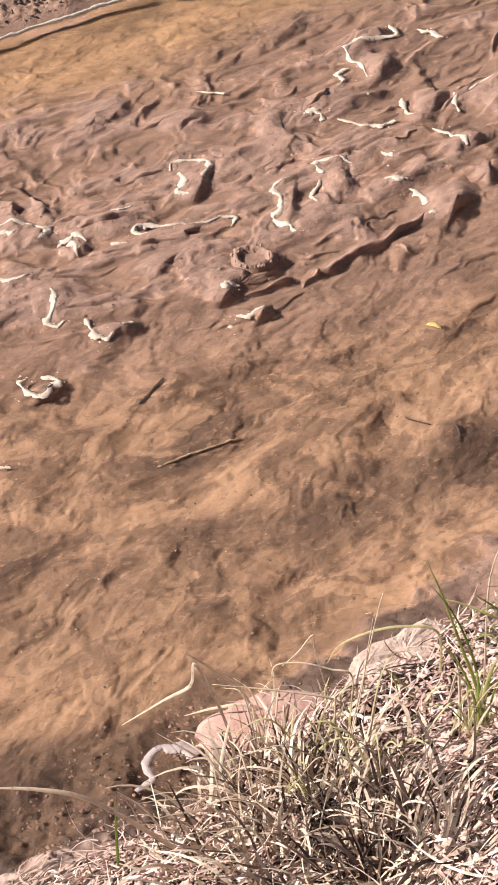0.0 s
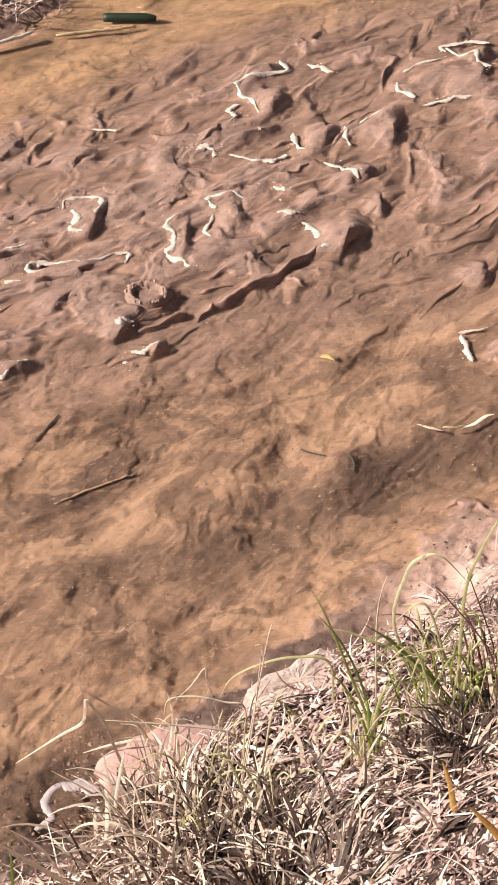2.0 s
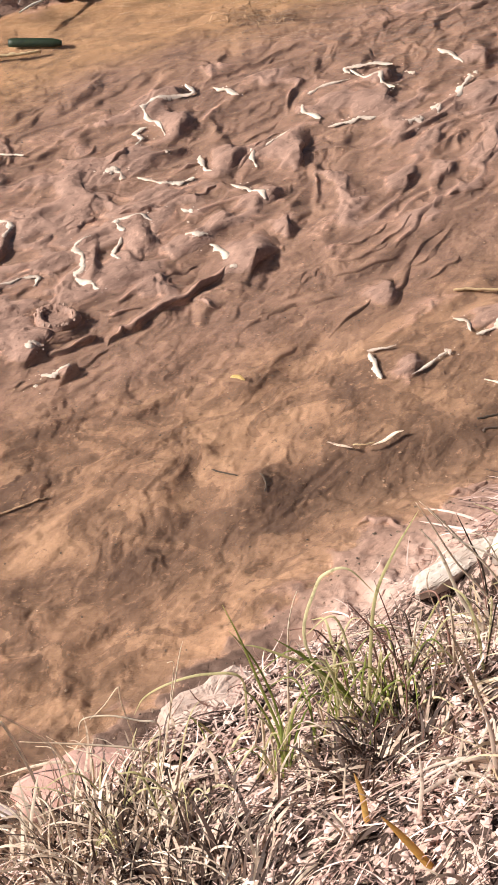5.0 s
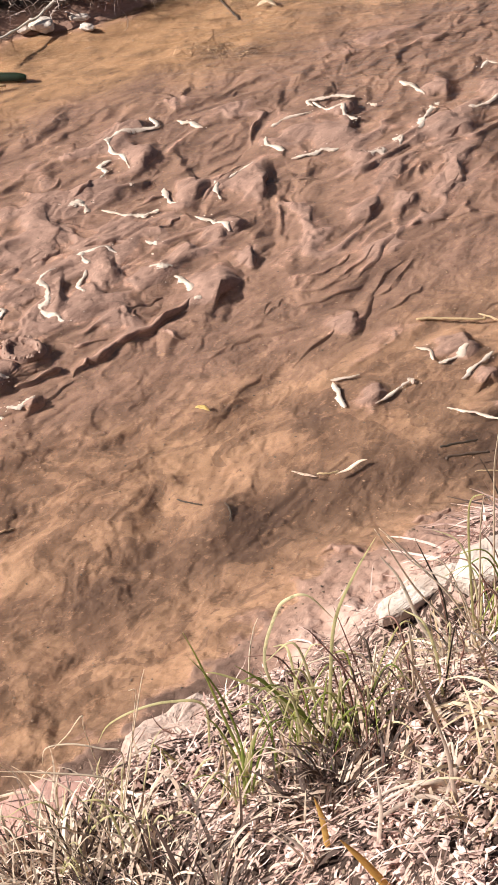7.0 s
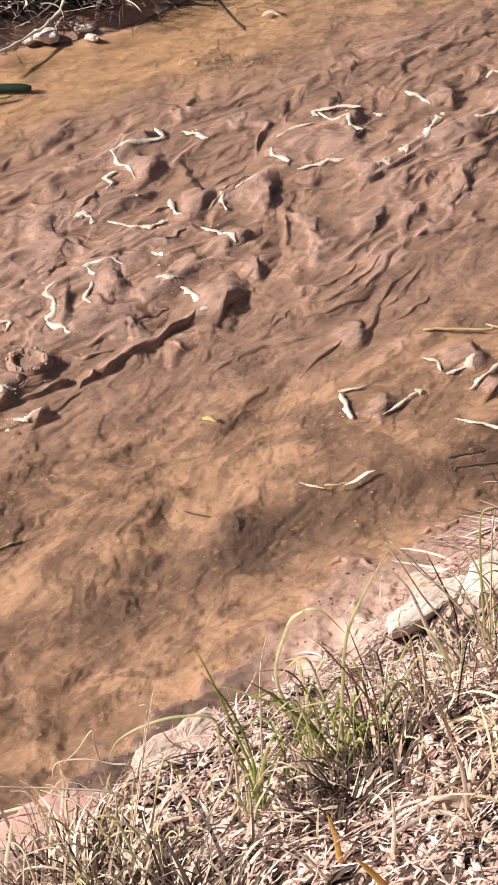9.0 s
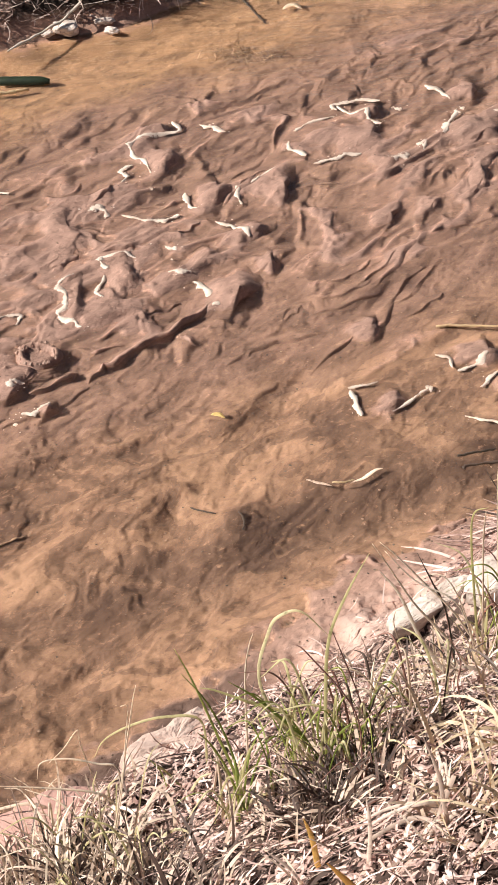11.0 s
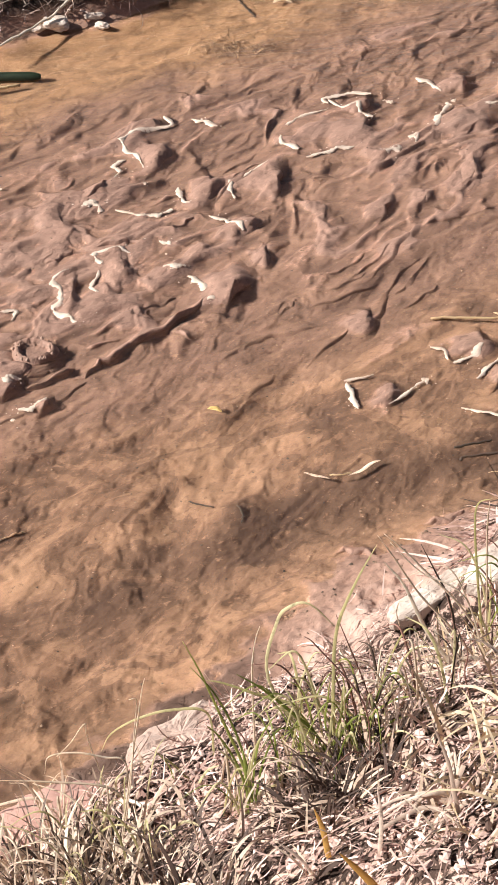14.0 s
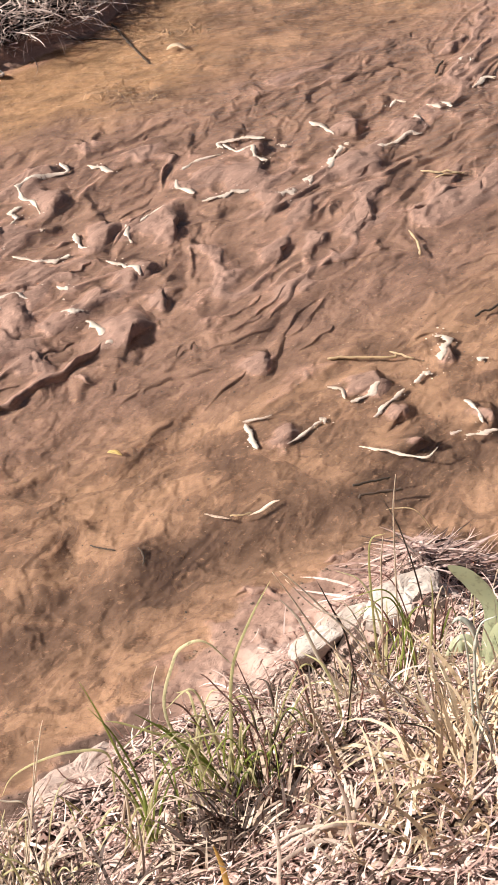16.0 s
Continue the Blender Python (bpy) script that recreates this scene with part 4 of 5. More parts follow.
leaf('narrow pale dry leaf floating on shallow water', STRAP, 0.007, (0.126, 2.976), (0.151, 2.964), (0.176, 2.957))
stick(0.004, 'thin pale stalk floating on shallow water', STRAW, 0.004, (0.176, 2.96), (0.201, 2.962), (0.218, 2.969))
leaf('small pale leaf on the shallow stream bed', PALE, 0.022, (0.086, 5.305), (0.116, 5.338), (0.145, 5.311))
stick(0.005, "light brown straight stem lying on the stream bed", REEDROT, -0.028, (-0.545, 2.705), (-0.50, 2.745), (-0.44, 2.787), (-0.405, 2.812))
BOTTLE = (-0.697, 4.783), (-0.552, 4.789)
STUBBLE = (-0.015, 4.99)


# ---- stones ----
def slab(label, mat, at, size, turn=0, tilt=0, lean=0, seed=1):
    """A flat stone with a broken outline, steep chipped sides and a nearly level top."""
    rnd = random.Random(seed)
    sides = 26
    bm = bmesh.new()
    outline = []
    for k in range(sides):
        g = 2 * math.pi * k / sides
        c, d = math.cos(g), math.sin(g)
        r = (abs(c) ** 3.2 + abs(d) ** 3.2) ** (-1 / 3.2) * (1 + rnd.uniform(-0.09, 0.07)) * (1 - 0.16 * max(0.0, math.sin(2 * g + seed)))
        outline.append((r * c * size[0], r * d * size[1]))
    levels = [(0.86, -1.0), (0.97, -0.55), (1.0, 0.1), (0.985, 0.62), (0.93, 0.88), (0.80, 1.0), (0.55, 1.03), (0.28, 1.0)]
    rows = []
    for f, z in levels:
        rows.append([bm.verts.new((x * f * (1 + rnd.uniform(-0.02, 0.02)), y * f * (1 + rnd.uniform(-0.03, 0.03)), size[2] * (z + 0.16 * noise.noise(Vector((x * 40, y * 40, z + seed)))))) for x, y in outline])
    cap = bm.verts.new((0, 0, size[2] * 1.02))
    for lo, hi in zip(rows[:-1], rows[1:]):
        for k in range(sides):
            bm.faces.new((lo[k], lo[(k + 1) % sides], hi[(k + 1) % sides], hi[k]))
    for k in range(sides):
        bm.faces.new((rows[-1][k], rows[-1][(k + 1) % sides], cap))
    bm.faces.new(rows[0][::-1])
    bmesh.ops.subdivide_edges(bm, edges=bm.edges[:], cuts=2, use_grid_fill=True)
    bm.normal_update()
    for v in bm.verts:
        v.co += v.normal * (0.0026 * noise.fractal(v.co * 30 + Vector((seed, 0, 0)), 1.0, 2.2, 4) + 0.0009 * noise.noise(v.co * 260))
    me = bpy.data.meshes.new("stone")
    bm.to_mesh(me)
    bm.free()
    me.materials.append(mat)
    ob = new("stone", me)
    ob.matrix_basis = pose(*at, tilt, lean, turn)
    return tagged(ob, label, "stone")


def stone(name, label, mat, at, size, turn=0, seed=1, flat=0.0):
    bm = bmesh.new()
    bmesh.ops.create_icosphere(bm, subdivisions=4, radius=1.0)
    for v in bm.verts:
        d = v.co.normalized()
        k = 1 + 0.30 * (noise.fractal(d * 1.3 + Vector((seed * 7.1, 0, 0)), 1.0, 2.0, 4)) + 0.10 * noise.noise(d * 4 + Vector((0, seed, 0)))
        k += 0.05 * noise.cell(d * 2.2 + Vector((seed, 3, 1)))
        v.co = d * k
        if v.co.z > 1 - flat:
            v.co.z = (1 - flat) + (v.co.z - 1 + flat) * 0.25
        v.co = Vector((v.co.x * size[0], v.co.y * size[1], v.co.z * size[2]))
    me = bpy.data.meshes.new(name)
    bm.to_mesh(me)
    bm.free()
    me.materials.append(mat)
    me.polygons.foreach_set("use_smooth", [True] * len(me.polygons))
    ob = new(name, me)
    ob.matrix_basis = pose(*at, 0, 0, turn)
    return tagged(ob, label, "stone")


stone("stone", "large smooth pink sandstone at the edge of the water", PINKSTONE, (-0.272, 2.050, 0.0), (0.112, 0.060, 0.075), 14, 33, 0.6)
slab("flat pale pink stone among straw on the bank lip", LIPSTONE, (-0.070, 1.790, 0.425), (0.075, 0.040, 0.030), 42, 6, 0, 5)
slab("long flat pale stone with a dark hollow beneath", WHITESTONE, (0.318, 2.385, 0.178), (0.085, 0.024, 0.017), 33, 8, -8, 17)
slab("chunky pale stone above a dark hollow, beside a flat one", WHITESTONE, (0.440, 2.405, 0.222), (0.082, 0.042, 0.034), 26, 6, -8, 9)
stone("stone", "small pale stone half buried in the bank soil", WHITESTONE, (0.492, 2.415, 0.220), (0.045, 0.030, 0.024), 20, 29, 0.4)
stone("stone", "pale slab of stone on the far waterline", WHITESTONE, (-0.535, 5.10, 0.025), (0.035, 0.03, 0.022), 10, 9, 0.5)
stone("stone", "small white pebble on the far waterline", WHITESTONE, (-0.43, 5.165, 0.02), (0.03, 0.016, 0.010), 15, 11)
stone("stone", "small white pebble on the far waterline", WHITESTONE, (-0.405, 5.115, 0.012), (0.022, 0.014, 0.010), -20, 12)
stone("stone", "small white pebble on the far waterline", WHITESTONE, (-0.585, 5.08, 0.015), (0.02, 0.014, 0.010), 40, 13)


def mud_ring(at):
    """A small crater with a crumbly rim."""
    verts, faces, sides = [], [], 48
    prof = [(0.0, 0.000), (0.6, -0.001), (0.76, 0.001), (0.84, 0.009), (0.95, 0.012), (1.06, 0.008), (1.22, 0.0), (1.5, -0.03)]
    rnd = random.Random(5)
    for r, z in prof:
        for k in range(sides):
            g = 2 * math.pi * k / sides
            j = (rnd.uniform(-0.06, 0.06), rnd.uniform(-0.003, 0.004)) if 0.7 < r < 1.1 else (0, 0)
            q = 0.040 * (r + j[0]) * (1 + 0.07 * math.sin(3 * g + 1))
            verts.append((q * math.cos(g) * 1.02, q * math.sin(g), z + j[1]))
    for i in range(len(prof) - 1):
        for k in range(sides):
            n = (k + 1) % sides
            faces.append((i * sides + k, (i + 1) * sides + k, (i + 1) * sides + n, i * sides + n))
    ring = new("mud_ring")
    ring.location = (*at, 0.001)
    link_mesh("rim", verts, faces, MUD, ring)
    for k in range(64):
        g, r, q = rnd.uniform(0, 6.28), 0.040 * rnd.uniform(0.84, 1.14), rnd.uniform(0.0024, 0.0060)
        v = [(q * dx * rnd.uniform(0.7, 1.2) + r * math.cos(g), q * dy * rnd.uniform(0.7, 1.2) + r * math.sin(g), 0.008 + q * dz * rnd.uniform(0.6, 1.1))
             for dx, dy, dz in ((1, 0, 0), (0, 1, 0.1), (-1, 0, 0), (0, -1, 0.1), (0.1, 0, 1), (0, 0.1, -1))]
        link_mesh("crumb", v, [(0, 1, 4), (1, 2, 4), (2, 3, 4), (3, 0, 4), (1, 0, 5), (2, 1, 5), (3, 2, 5), (0, 3, 5)], CRUST, ring, smooth=False)
    return tagged(ring, "round mud ring with a crumbly raised rim in the stream", "mud ring")


mud_ring(RING)


def bottle(a, b):
    """A dark green bottle lying half in the water by the far side."""
    a, b = Vector((*a, 0.001)), Vector((*b, 0.001))
    d = b - a
    line = [a + d * u for u in (0, 0.02, 0.1, 0.3, 0.6, 0.82, 0.9, 0.97, 1.0)]
    v, f = tube(line, [0.011, 0.0145, 0.0155, 0.0155, 0.0155, 0.015, 0.013, 0.010, 0.008], 16)
    ob = link_mesh("bottle", v, f, GLASS)
    return tagged(ob, "dark green bottle lying at the water's edge", "bottle")


bottle(*BOTTLE)


# ---- grass and straw ----
def blade(tuft, w, mat, *pts):
    """One grass blade: a tapered, folded ribbon."""
    line = curve_points(pts, 6)
    n = len(line)
    verts, faces = [], []
    broad = w > 0.025
    w *= 0.75 if mat is GREEN and not broad else 1
    for i, c in enumerate(line):
        a = (line[min(i + 1, n - 1)] - line[max(i - 1, 0)]).normalized()
        s = a.cross(Vector((-0.6, -0.6, 0.5)) if broad else Vector((-0.45, -0.6, 0.65)))
        s = s.normalized() if s.length > 0.1 else Vector((1, 0, 0))
        u = s.cross(a)
        t = i / (n - 1)
        e = 0.5 * w * (max(0.05, math.sin(math.pi * min(1, t * 0.97 + 0.02)) ** 0.7) if broad else (1 - t ** 3) * 0.9 + 0.1)
        for v in (-1, 0, 1):
            verts.append(c + s * (v * e) - u * (abs(v) * e * (0.35 if broad else 0.8)))
    for i in range(n - 1):
        o, q = i * 3, i * 3 + 3
        faces += [(o, o + 1, q + 1, q), (o + 1, o + 2, q + 2, q + 1)]
    if mat in (PALE, REDSTEM, DARKTWIG, STRAW, SILVER, WHITE) and not broad and not (mat is PALE and w > 0.0045):
        verts, faces = tube(line, [max(0.0005, 0.45 * w * ((1 - (i / (n - 1)) ** 3) * 0.8 + 0.2)) for i in range(n)], 5, 0.7)
    kind = {GREEN: "green_blade", LIME: "yellow_blade", REDSTEM: "red_stem", DARKTWIG: "dead_stalk", ORANGE: "orange_leaf", LEAFGREEN: "broad_leaf", SILVER: "dry_stalk"}
    return link_mesh(kind.get(mat, "dry_blade"), verts, faces, mat, tuft)


def tuft_of(name, label, category, blades, extra=0, mats=(), tall=1.0, wide=1.0):
    rnd = random.Random(len(blades) * 7 + extra)
    base = new(name)
    x, y, z = blades[0][2]
    base.location = (x, y, z)
    for w, mat, *pts in blades:
        blade(base, w, mat, *[tuple(a - b for a, b in zip(p, (x, y, z))) for p in pts])
    for _ in range(extra):
        w, mat, q, *pts = rnd.choice(blades)
        a, h, r = rnd.uniform(0, 6.28), rnd.uniform(0.05, 0.13) * tall, rnd.uniform(0.02, 0.09)
        ox, oy = rnd.gauss(0, 0.022) * wide, rnd.gauss(0, 0.018) * wide
        oz = land_at(x + ox, y + oy) - z
        dx, dy = math.cos(a) * r, math.sin(a) * r * 0.6
        blade(base, rnd.uniform(0.0022, 0.0044), rnd.choice(mats), (ox, oy, oz), (ox + dx * 0.3, oy + dy * 0.3, oz + h * 0.6), (ox + dx * 0.75, oy + dy * 0.75, oz + h), (ox + dx * 1.4, oy + dy * 1.4, oz + h * rnd.uniform(0.5, 1.1)))
    return tagged(base, label, category)


green_a, green_b, green_c, reed_d, reed_e, reed_f, dock, litter_hero = [], [], [], [], [], [], [], []
green_a.append((0.006, GREEN, (0.023, 1.538, 0.589), (0.013, 1.538, 0.648), (-0.007, 1.539, 0.71), (-0.032, 1.539, 0.787), (-0.051, 1.539, 0.836)))
green_a.append((0.005, GREEN, (0.024, 1.538, 0.589), (0.016, 1.538, 0.653), (0.002, 1.538, 0.71), (-0.019, 1.539, 0.761), (-0.044, 1.539, 0.799)))
green_a.append((0.005, GREEN, (0.021, 1.54, 0.586), (0.007, 1.54, 0.646), (-0.013, 1.541, 0.69), (-0.028, 1.541, 0.71)))
green_a.append((0.004, GREEN, (0.023, 1.538, 0.589), (0.027, 1.538, 0.657), (0.035, 1.538, 0.698), (0.055, 1.537, 0.737)))
green_a.append((0.004, GREEN, (0.027, 1.536, 0.591), (0.033, 1.536, 0.641), (0.042, 1.536, 0.678), (0.047, 1.536, 0.687)))
green_a.append((0.004, LIME, (0.018, 1.542, 0.584), (0.015, 1.542, 0.617), (0.0, 1.542, 0.653), (-0.016, 1.543, 0.671)))
green_a.append((0.004, LIME, (0.023, 1.538, 0.589), (0.018, 1.538, 0.63), (0.023, 1.538, 0.666)))
green_b.append((0.006, GREEN, (0.113, 1.573, 0.623), (0.102, 1.574, 0.658), (0.068, 1.576, 0.696), (0.035, 1.579, 0.729), (0.006, 1.581, 0.75)))
green_b.append((0.005, LIME, (0.118, 1.568, 0.627), (0.114, 1.568, 0.743), (0.116, 1.568, 0.827), (0.134, 1.567, 0.893), (0.156, 1.565, 0.949)))
green_b.append((0.0046, LIME, (0.113, 1.573, 0.623), (0.121, 1.572, 0.66), (0.1, 1.574, 0.707), (0.073, 1.576, 0.787), (0.041, 1.578, 0.758)))
green_b.append((0.0046, LIME, (0.103, 1.582, 0.614), (0.042, 1.586, 0.735), (0.05, 1.586, 0.82), (0.065, 1.585, 0.846), (0.087, 1.583, 0.851), (0.116, 1.581, 0.82)))
green_b.append((0.004, GREEN, (0.118, 1.56, 0.631), (0.126, 1.559, 0.681), (0.145, 1.558, 0.709), (0.158, 1.557, 0.7)))
green_b.append((0.004, LIME, (0.121, 1.555, 0.636), (0.134, 1.554, 0.646), (0.153, 1.552, 0.65), (0.168, 1.551, 0.64)))
green_b.append((0.004, GREEN, (0.103, 1.582, 0.614), (0.094, 1.583, 0.668), (0.081, 1.584, 0.72), (0.064, 1.585, 0.737)))
green_b.append((0.004, GREEN, (0.122, 1.564, 0.632), (0.107, 1.565, 0.685), (0.109, 1.565, 0.729), (0.111, 1.565, 0.755)))
green_b.append((0.004, LIME, (0.106, 1.577, 0.618), (0.082, 1.579, 0.672), (0.055, 1.581, 0.697), (0.039, 1.582, 0.691)))
green_b.append((0.003, LIME, (0.095, 1.606, 0.599), (0.076, 1.607, 0.681), (0.091, 1.606, 0.752), (0.106, 1.605, 0.761)))
green_b.append((0.003, PALE, (0.028, 1.652, 0.545), (0.024, 1.652, 0.684), (0.028, 1.652, 0.737), (0.033, 1.652, 0.759)))
green_b.append((0.0038, LIME, (0.104, 1.597, 0.608), (0.076, 1.599, 0.679), (0.029, 1.602, 0.699), (-0.01, 1.605, 0.714), (-0.029, 1.606, 0.717)))
green_c.append((0.003, PALE, (-0.133, 1.549, 0.496), (-0.118, 1.55, 0.609), (-0.106, 1.551, 0.698), (-0.099, 1.552, 0.749), (-0.095, 1.552, 0.77)))
green_c.append((0.0023, PALE, (-0.131, 1.547, 0.498), (-0.116, 1.548, 0.611), (-0.109, 1.549, 0.691), (-0.105, 1.549, 0.739), (-0.113, 1.548, 0.742)))
green_c.append((0.0037, LIME, (-0.024, 1.692, 0.504), (-0.031, 1.692, 0.582), (-0.073, 1.692, 0.589), (-0.115, 1.691, 0.576), (-0.15, 1.691, 0.55), (-0.164, 1.691, 0.518)))
green_c.append((0.0037, PALE, (-0.131, 1.664, 0.464), (-0.132, 1.664, 0.528), (-0.156, 1.662, 0.538), (-0.191, 1.66, 0.548), (-0.224, 1.657, 0.544), (-0.231, 1.657, 0.515)))
green_c.append((0.003, PALE, (-0.155, 1.694, 0.432), (-0.179, 1.692, 0.539), (-0.182, 1.692, 0.565), (-0.2, 1.69, 0.536), (-0.219, 1.688, 0.513)))
green_c.append((0.0045, PALE, (-0.122, 1.627, 0.482), (-0.148, 1.625, 0.523), (-0.209, 1.621, 0.537), (-0.297, 1.615, 0.547)))
green_c.append((0.0045, LIME, (-0.147, 1.684, 0.443), (-0.153, 1.683, 0.457), (-0.089, 1.689, 0.46), (-0.014, 1.695, 0.461)))
green_c.append((0.0037, LIME, (-0.157, 1.679, 0.438), (-0.166, 1.678, 0.479), (-0.16, 1.679, 0.508)))
green_c.append((0.0037, LIME, (-0.141, 1.658, 0.459), (-0.145, 1.658, 0.5), (-0.132, 1.659, 0.518)))
green_c.append((0.0037, LIME, (-0.052, 1.651, 0.506), (-0.072, 1.65, 0.536), (-0.089, 1.65, 0.556)))
green_c.append((0.0037, LIME, (-0.045, 1.632, 0.516), (-0.031, 1.632, 0.545), (-0.015, 1.633, 0.554)))
green_c.append((0.0037, GREEN, (-0.073, 1.666, 0.492), (-0.08, 1.666, 0.521), (-0.095, 1.665, 0.546)))
reed_d.append((0.0031, REDSTEM, (0.17, 1.606, 0.641), (0.154, 1.608, 0.707), (0.134, 1.61, 0.766), (0.118, 1.612, 0.811)))
reed_d.append((0.0031, REDSTEM, (0.157, 1.515, 0.671), (0.146, 1.516, 0.766), (0.094, 1.522, 0.843), (0.079, 1.523, 0.858)))
reed_d.append((0.0062, PALE, (0.281, 1.748, 0.597), (0.262, 1.751, 0.623), (0.235, 1.756, 0.665), (0.207, 1.76, 0.73), (0.183, 1.764, 0.762)))
reed_d.append((0.0043, DARKTWIG, (0.298, 1.862, 0.514), (0.28, 1.865, 0.61), (0.259, 1.868, 0.659), (0.238, 1.872, 0.703)))
reed_d.append((0.0044, PALE, (0.307, 1.699, 0.642), (0.262, 1.707, 0.707), (0.222, 1.714, 0.754), (0.19, 1.72, 0.805), (0.17, 1.724, 0.835)))
reed_d.append((0.0044, PALE, (0.336, 1.827, 0.555), (0.287, 1.836, 0.634), (0.245, 1.844, 0.679), (0.211, 1.85, 0.715), (0.189, 1.854, 0.734)))
reed_d.append((0.003, REDSTEM, (0.274, 1.564, 0.712), (0.261, 1.566, 0.762), (0.262, 1.566, 0.796), (0.246, 1.569, 0.835)))
reed_d.append((0.0031, PALE, (0.257, 2.013, 0.378), (0.229, 2.017, 0.45), (0.228, 2.017, 0.481), (0.235, 2.016, 0.486)))
reed_d.append((0.0037, PALE, (0.164, 1.686, 0.597), (0.202, 1.682, 0.648), (0.262, 1.676, 0.671), (0.322, 1.67, 0.686)))
reed_d.append((0.0031, PALE, (0.198, 1.625, 0.646), (0.155, 1.63, 0.722), (0.103, 1.637, 0.707), (0.064, 1.642, 0.676)))
reed_e.append((0.0042, PALE, (0.366, 1.896, 0.514), (0.351, 1.899, 0.61), (0.342, 1.9, 0.704), (0.335, 1.901, 0.793), (0.335, 1.901, 0.846)))
reed_e.append((0.0043, DARKTWIG, (0.425, 2.074, 0.431), (0.416, 2.076, 0.482), (0.398, 2.079, 0.552), (0.371, 2.084, 0.629), (0.345, 2.089, 0.677)))
reed_e.append((0.0037, LIME, (0.328, 1.863, 0.524), (0.313, 1.865, 0.639), (0.303, 1.867, 0.731), (0.304, 1.867, 0.771), (0.321, 1.864, 0.782)))
reed_e.append((0.0040, PALE, (0.33, 1.853, 0.533), (0.323, 1.854, 0.648), (0.317, 1.855, 0.74), (0.317, 1.855, 0.784)))
reed_e.append((0.0031, GREEN, (0.351, 1.779, 0.598), (0.341, 1.781, 0.663), (0.336, 1.782, 0.717), (0.33, 1.783, 0.743)))
reed_e.append((0.0031, LIME, (0.384, 1.828, 0.573), (0.383, 1.828, 0.658), (0.38, 1.829, 0.713), (0.376, 1.83, 0.74)))
reed_e.append((0.0031, PALE, (0.309, 1.704, 0.639), (0.276, 1.709, 0.752), (0.222, 1.717, 0.786), (0.185, 1.723, 0.825)))
reed_e.append((0.003, STRAW, (0.577, 2.863, 0.001), (0.53, 2.872, 0.069), (0.488, 2.88, 0.072), (0.472, 2.883, 0.067)))
dock.append((0.026, LEAFGREEN, (0.44, 1.782, 0.63), (0.445, 1.781, 0.718), (0.419, 1.787, 0.763), (0.39, 1.793, 0.784)))
dock.append((0.026, LEAFGREEN, (0.44, 1.782, 0.63), (0.427, 1.785, 0.656), (0.413, 1.788, 0.663), (0.397, 1.792, 0.642)))
dock.append((0.012, SILVER, (0.423, 1.702, 0.682), (0.411, 1.705, 0.752), (0.394, 1.708, 0.771), (0.385, 1.711, 0.761)))
dock.append((0.026, LEAFGREEN, (0.435, 1.727, 0.668), (0.444, 1.725, 0.724), (0.455, 1.722, 0.753)))
dock.append((0.005, SILVER, (0.37, 1.44, 0.812), (0.358, 1.443, 0.897), (0.35, 1.444, 0.949), (0.34, 1.447, 0.989)))
dock.append((0.005, SILVER, (0.376, 1.437, 0.814), (0.359, 1.441, 0.929), (0.36, 1.441, 0.982), (0.375, 1.437, 0.999)))
litter_hero.append((0.008, ORANGE, (0.102, 1.35, 0.703), (0.095, 1.351, 0.745), (0.087, 1.351, 0.776)))
litter_hero.append((0.009, ORANGE, (0.158, 1.234, 0.766), (0.131, 1.238, 0.802), (0.107, 1.241, 0.832)))
litter_hero.append((0.0053, STRAP, (0.151, 1.309, 0.748), (0.151, 1.309, 0.805), (0.146, 1.31, 0.851)))
litter_hero.append((0.0058, STRAP, (0.231, 1.33, 0.787), (0.225, 1.331, 0.815), (0.216, 1.333, 0.861), (0.197, 1.336, 0.915)))
litter_hero.append((0.0058, STRAP, (0.231, 1.364, 0.773), (0.208, 1.368, 0.769), (0.187, 1.371, 0.723), (0.172, 1.374, 0.677)))
litter_hero.append((0.0054, STRAP, (0.231, 1.364, 0.773), (0.202, 1.369, 0.776), (0.181, 1.373, 0.739), (0.16, 1.376, 0.683)))
litter_hero.append((0.0054, STRAP, (0.232, 1.349, 0.78), (0.245, 1.347, 0.791), (0.259, 1.344, 0.76), (0.264, 1.343, 0.736)))
litter_hero.append((0.0045, STRAP, (0.091, 1.321, 0.701), (0.072, 1.322, 0.734), (0.049, 1.324, 0.757)))
reed_f.append((0.0060, PALE, (-0.266, 1.991, 0.026), (-0.307, 1.987, 0.149), (-0.347, 1.982, 0.197), (-0.39, 1.978, 0.237)))
reed_f.append((0.0056, PALE, (-0.266, 1.585, 0.394), (-0.277, 1.583, 0.506), (-0.311, 1.579, 0.613), (-0.319, 1.578, 0.58), (-0.349, 1.574, 0.558), (-0.401, 1.567, 0.517)))
reed_f.append((0.0072, PALE, (-0.317, 1.484, 0.382), (-0.367, 1.475, 0.439), (-0.429, 1.464, 0.499), (-0.485, 1.454, 0.521), (-0.542, 1.444, 0.529)))
reed_f.append((0.0048, PALE, (-0.344, 1.522, 0.355), (-0.368, 1.517, 0.42), (-0.402, 1.511, 0.462)))
reed_f.append((0.0080, GREEN, (-0.408, 1.505, 0.325), (-0.407, 1.505, 0.388), (-0.403, 1.506, 0.46)))
reed_f.append((0.0060, PALE, (-0.278, 1.57, 0.39), (-0.286, 1.569, 0.442), (-0.276, 1.57, 0.511), (-0.27, 1.571, 0.538)))
reed_f.append((0.0056, PALE, (-0.255, 2.062, 0.014), (-0.307, 2.057, 0.053), (-0.36, 2.052, 0.047), (-0.408, 2.047, 0.03)))
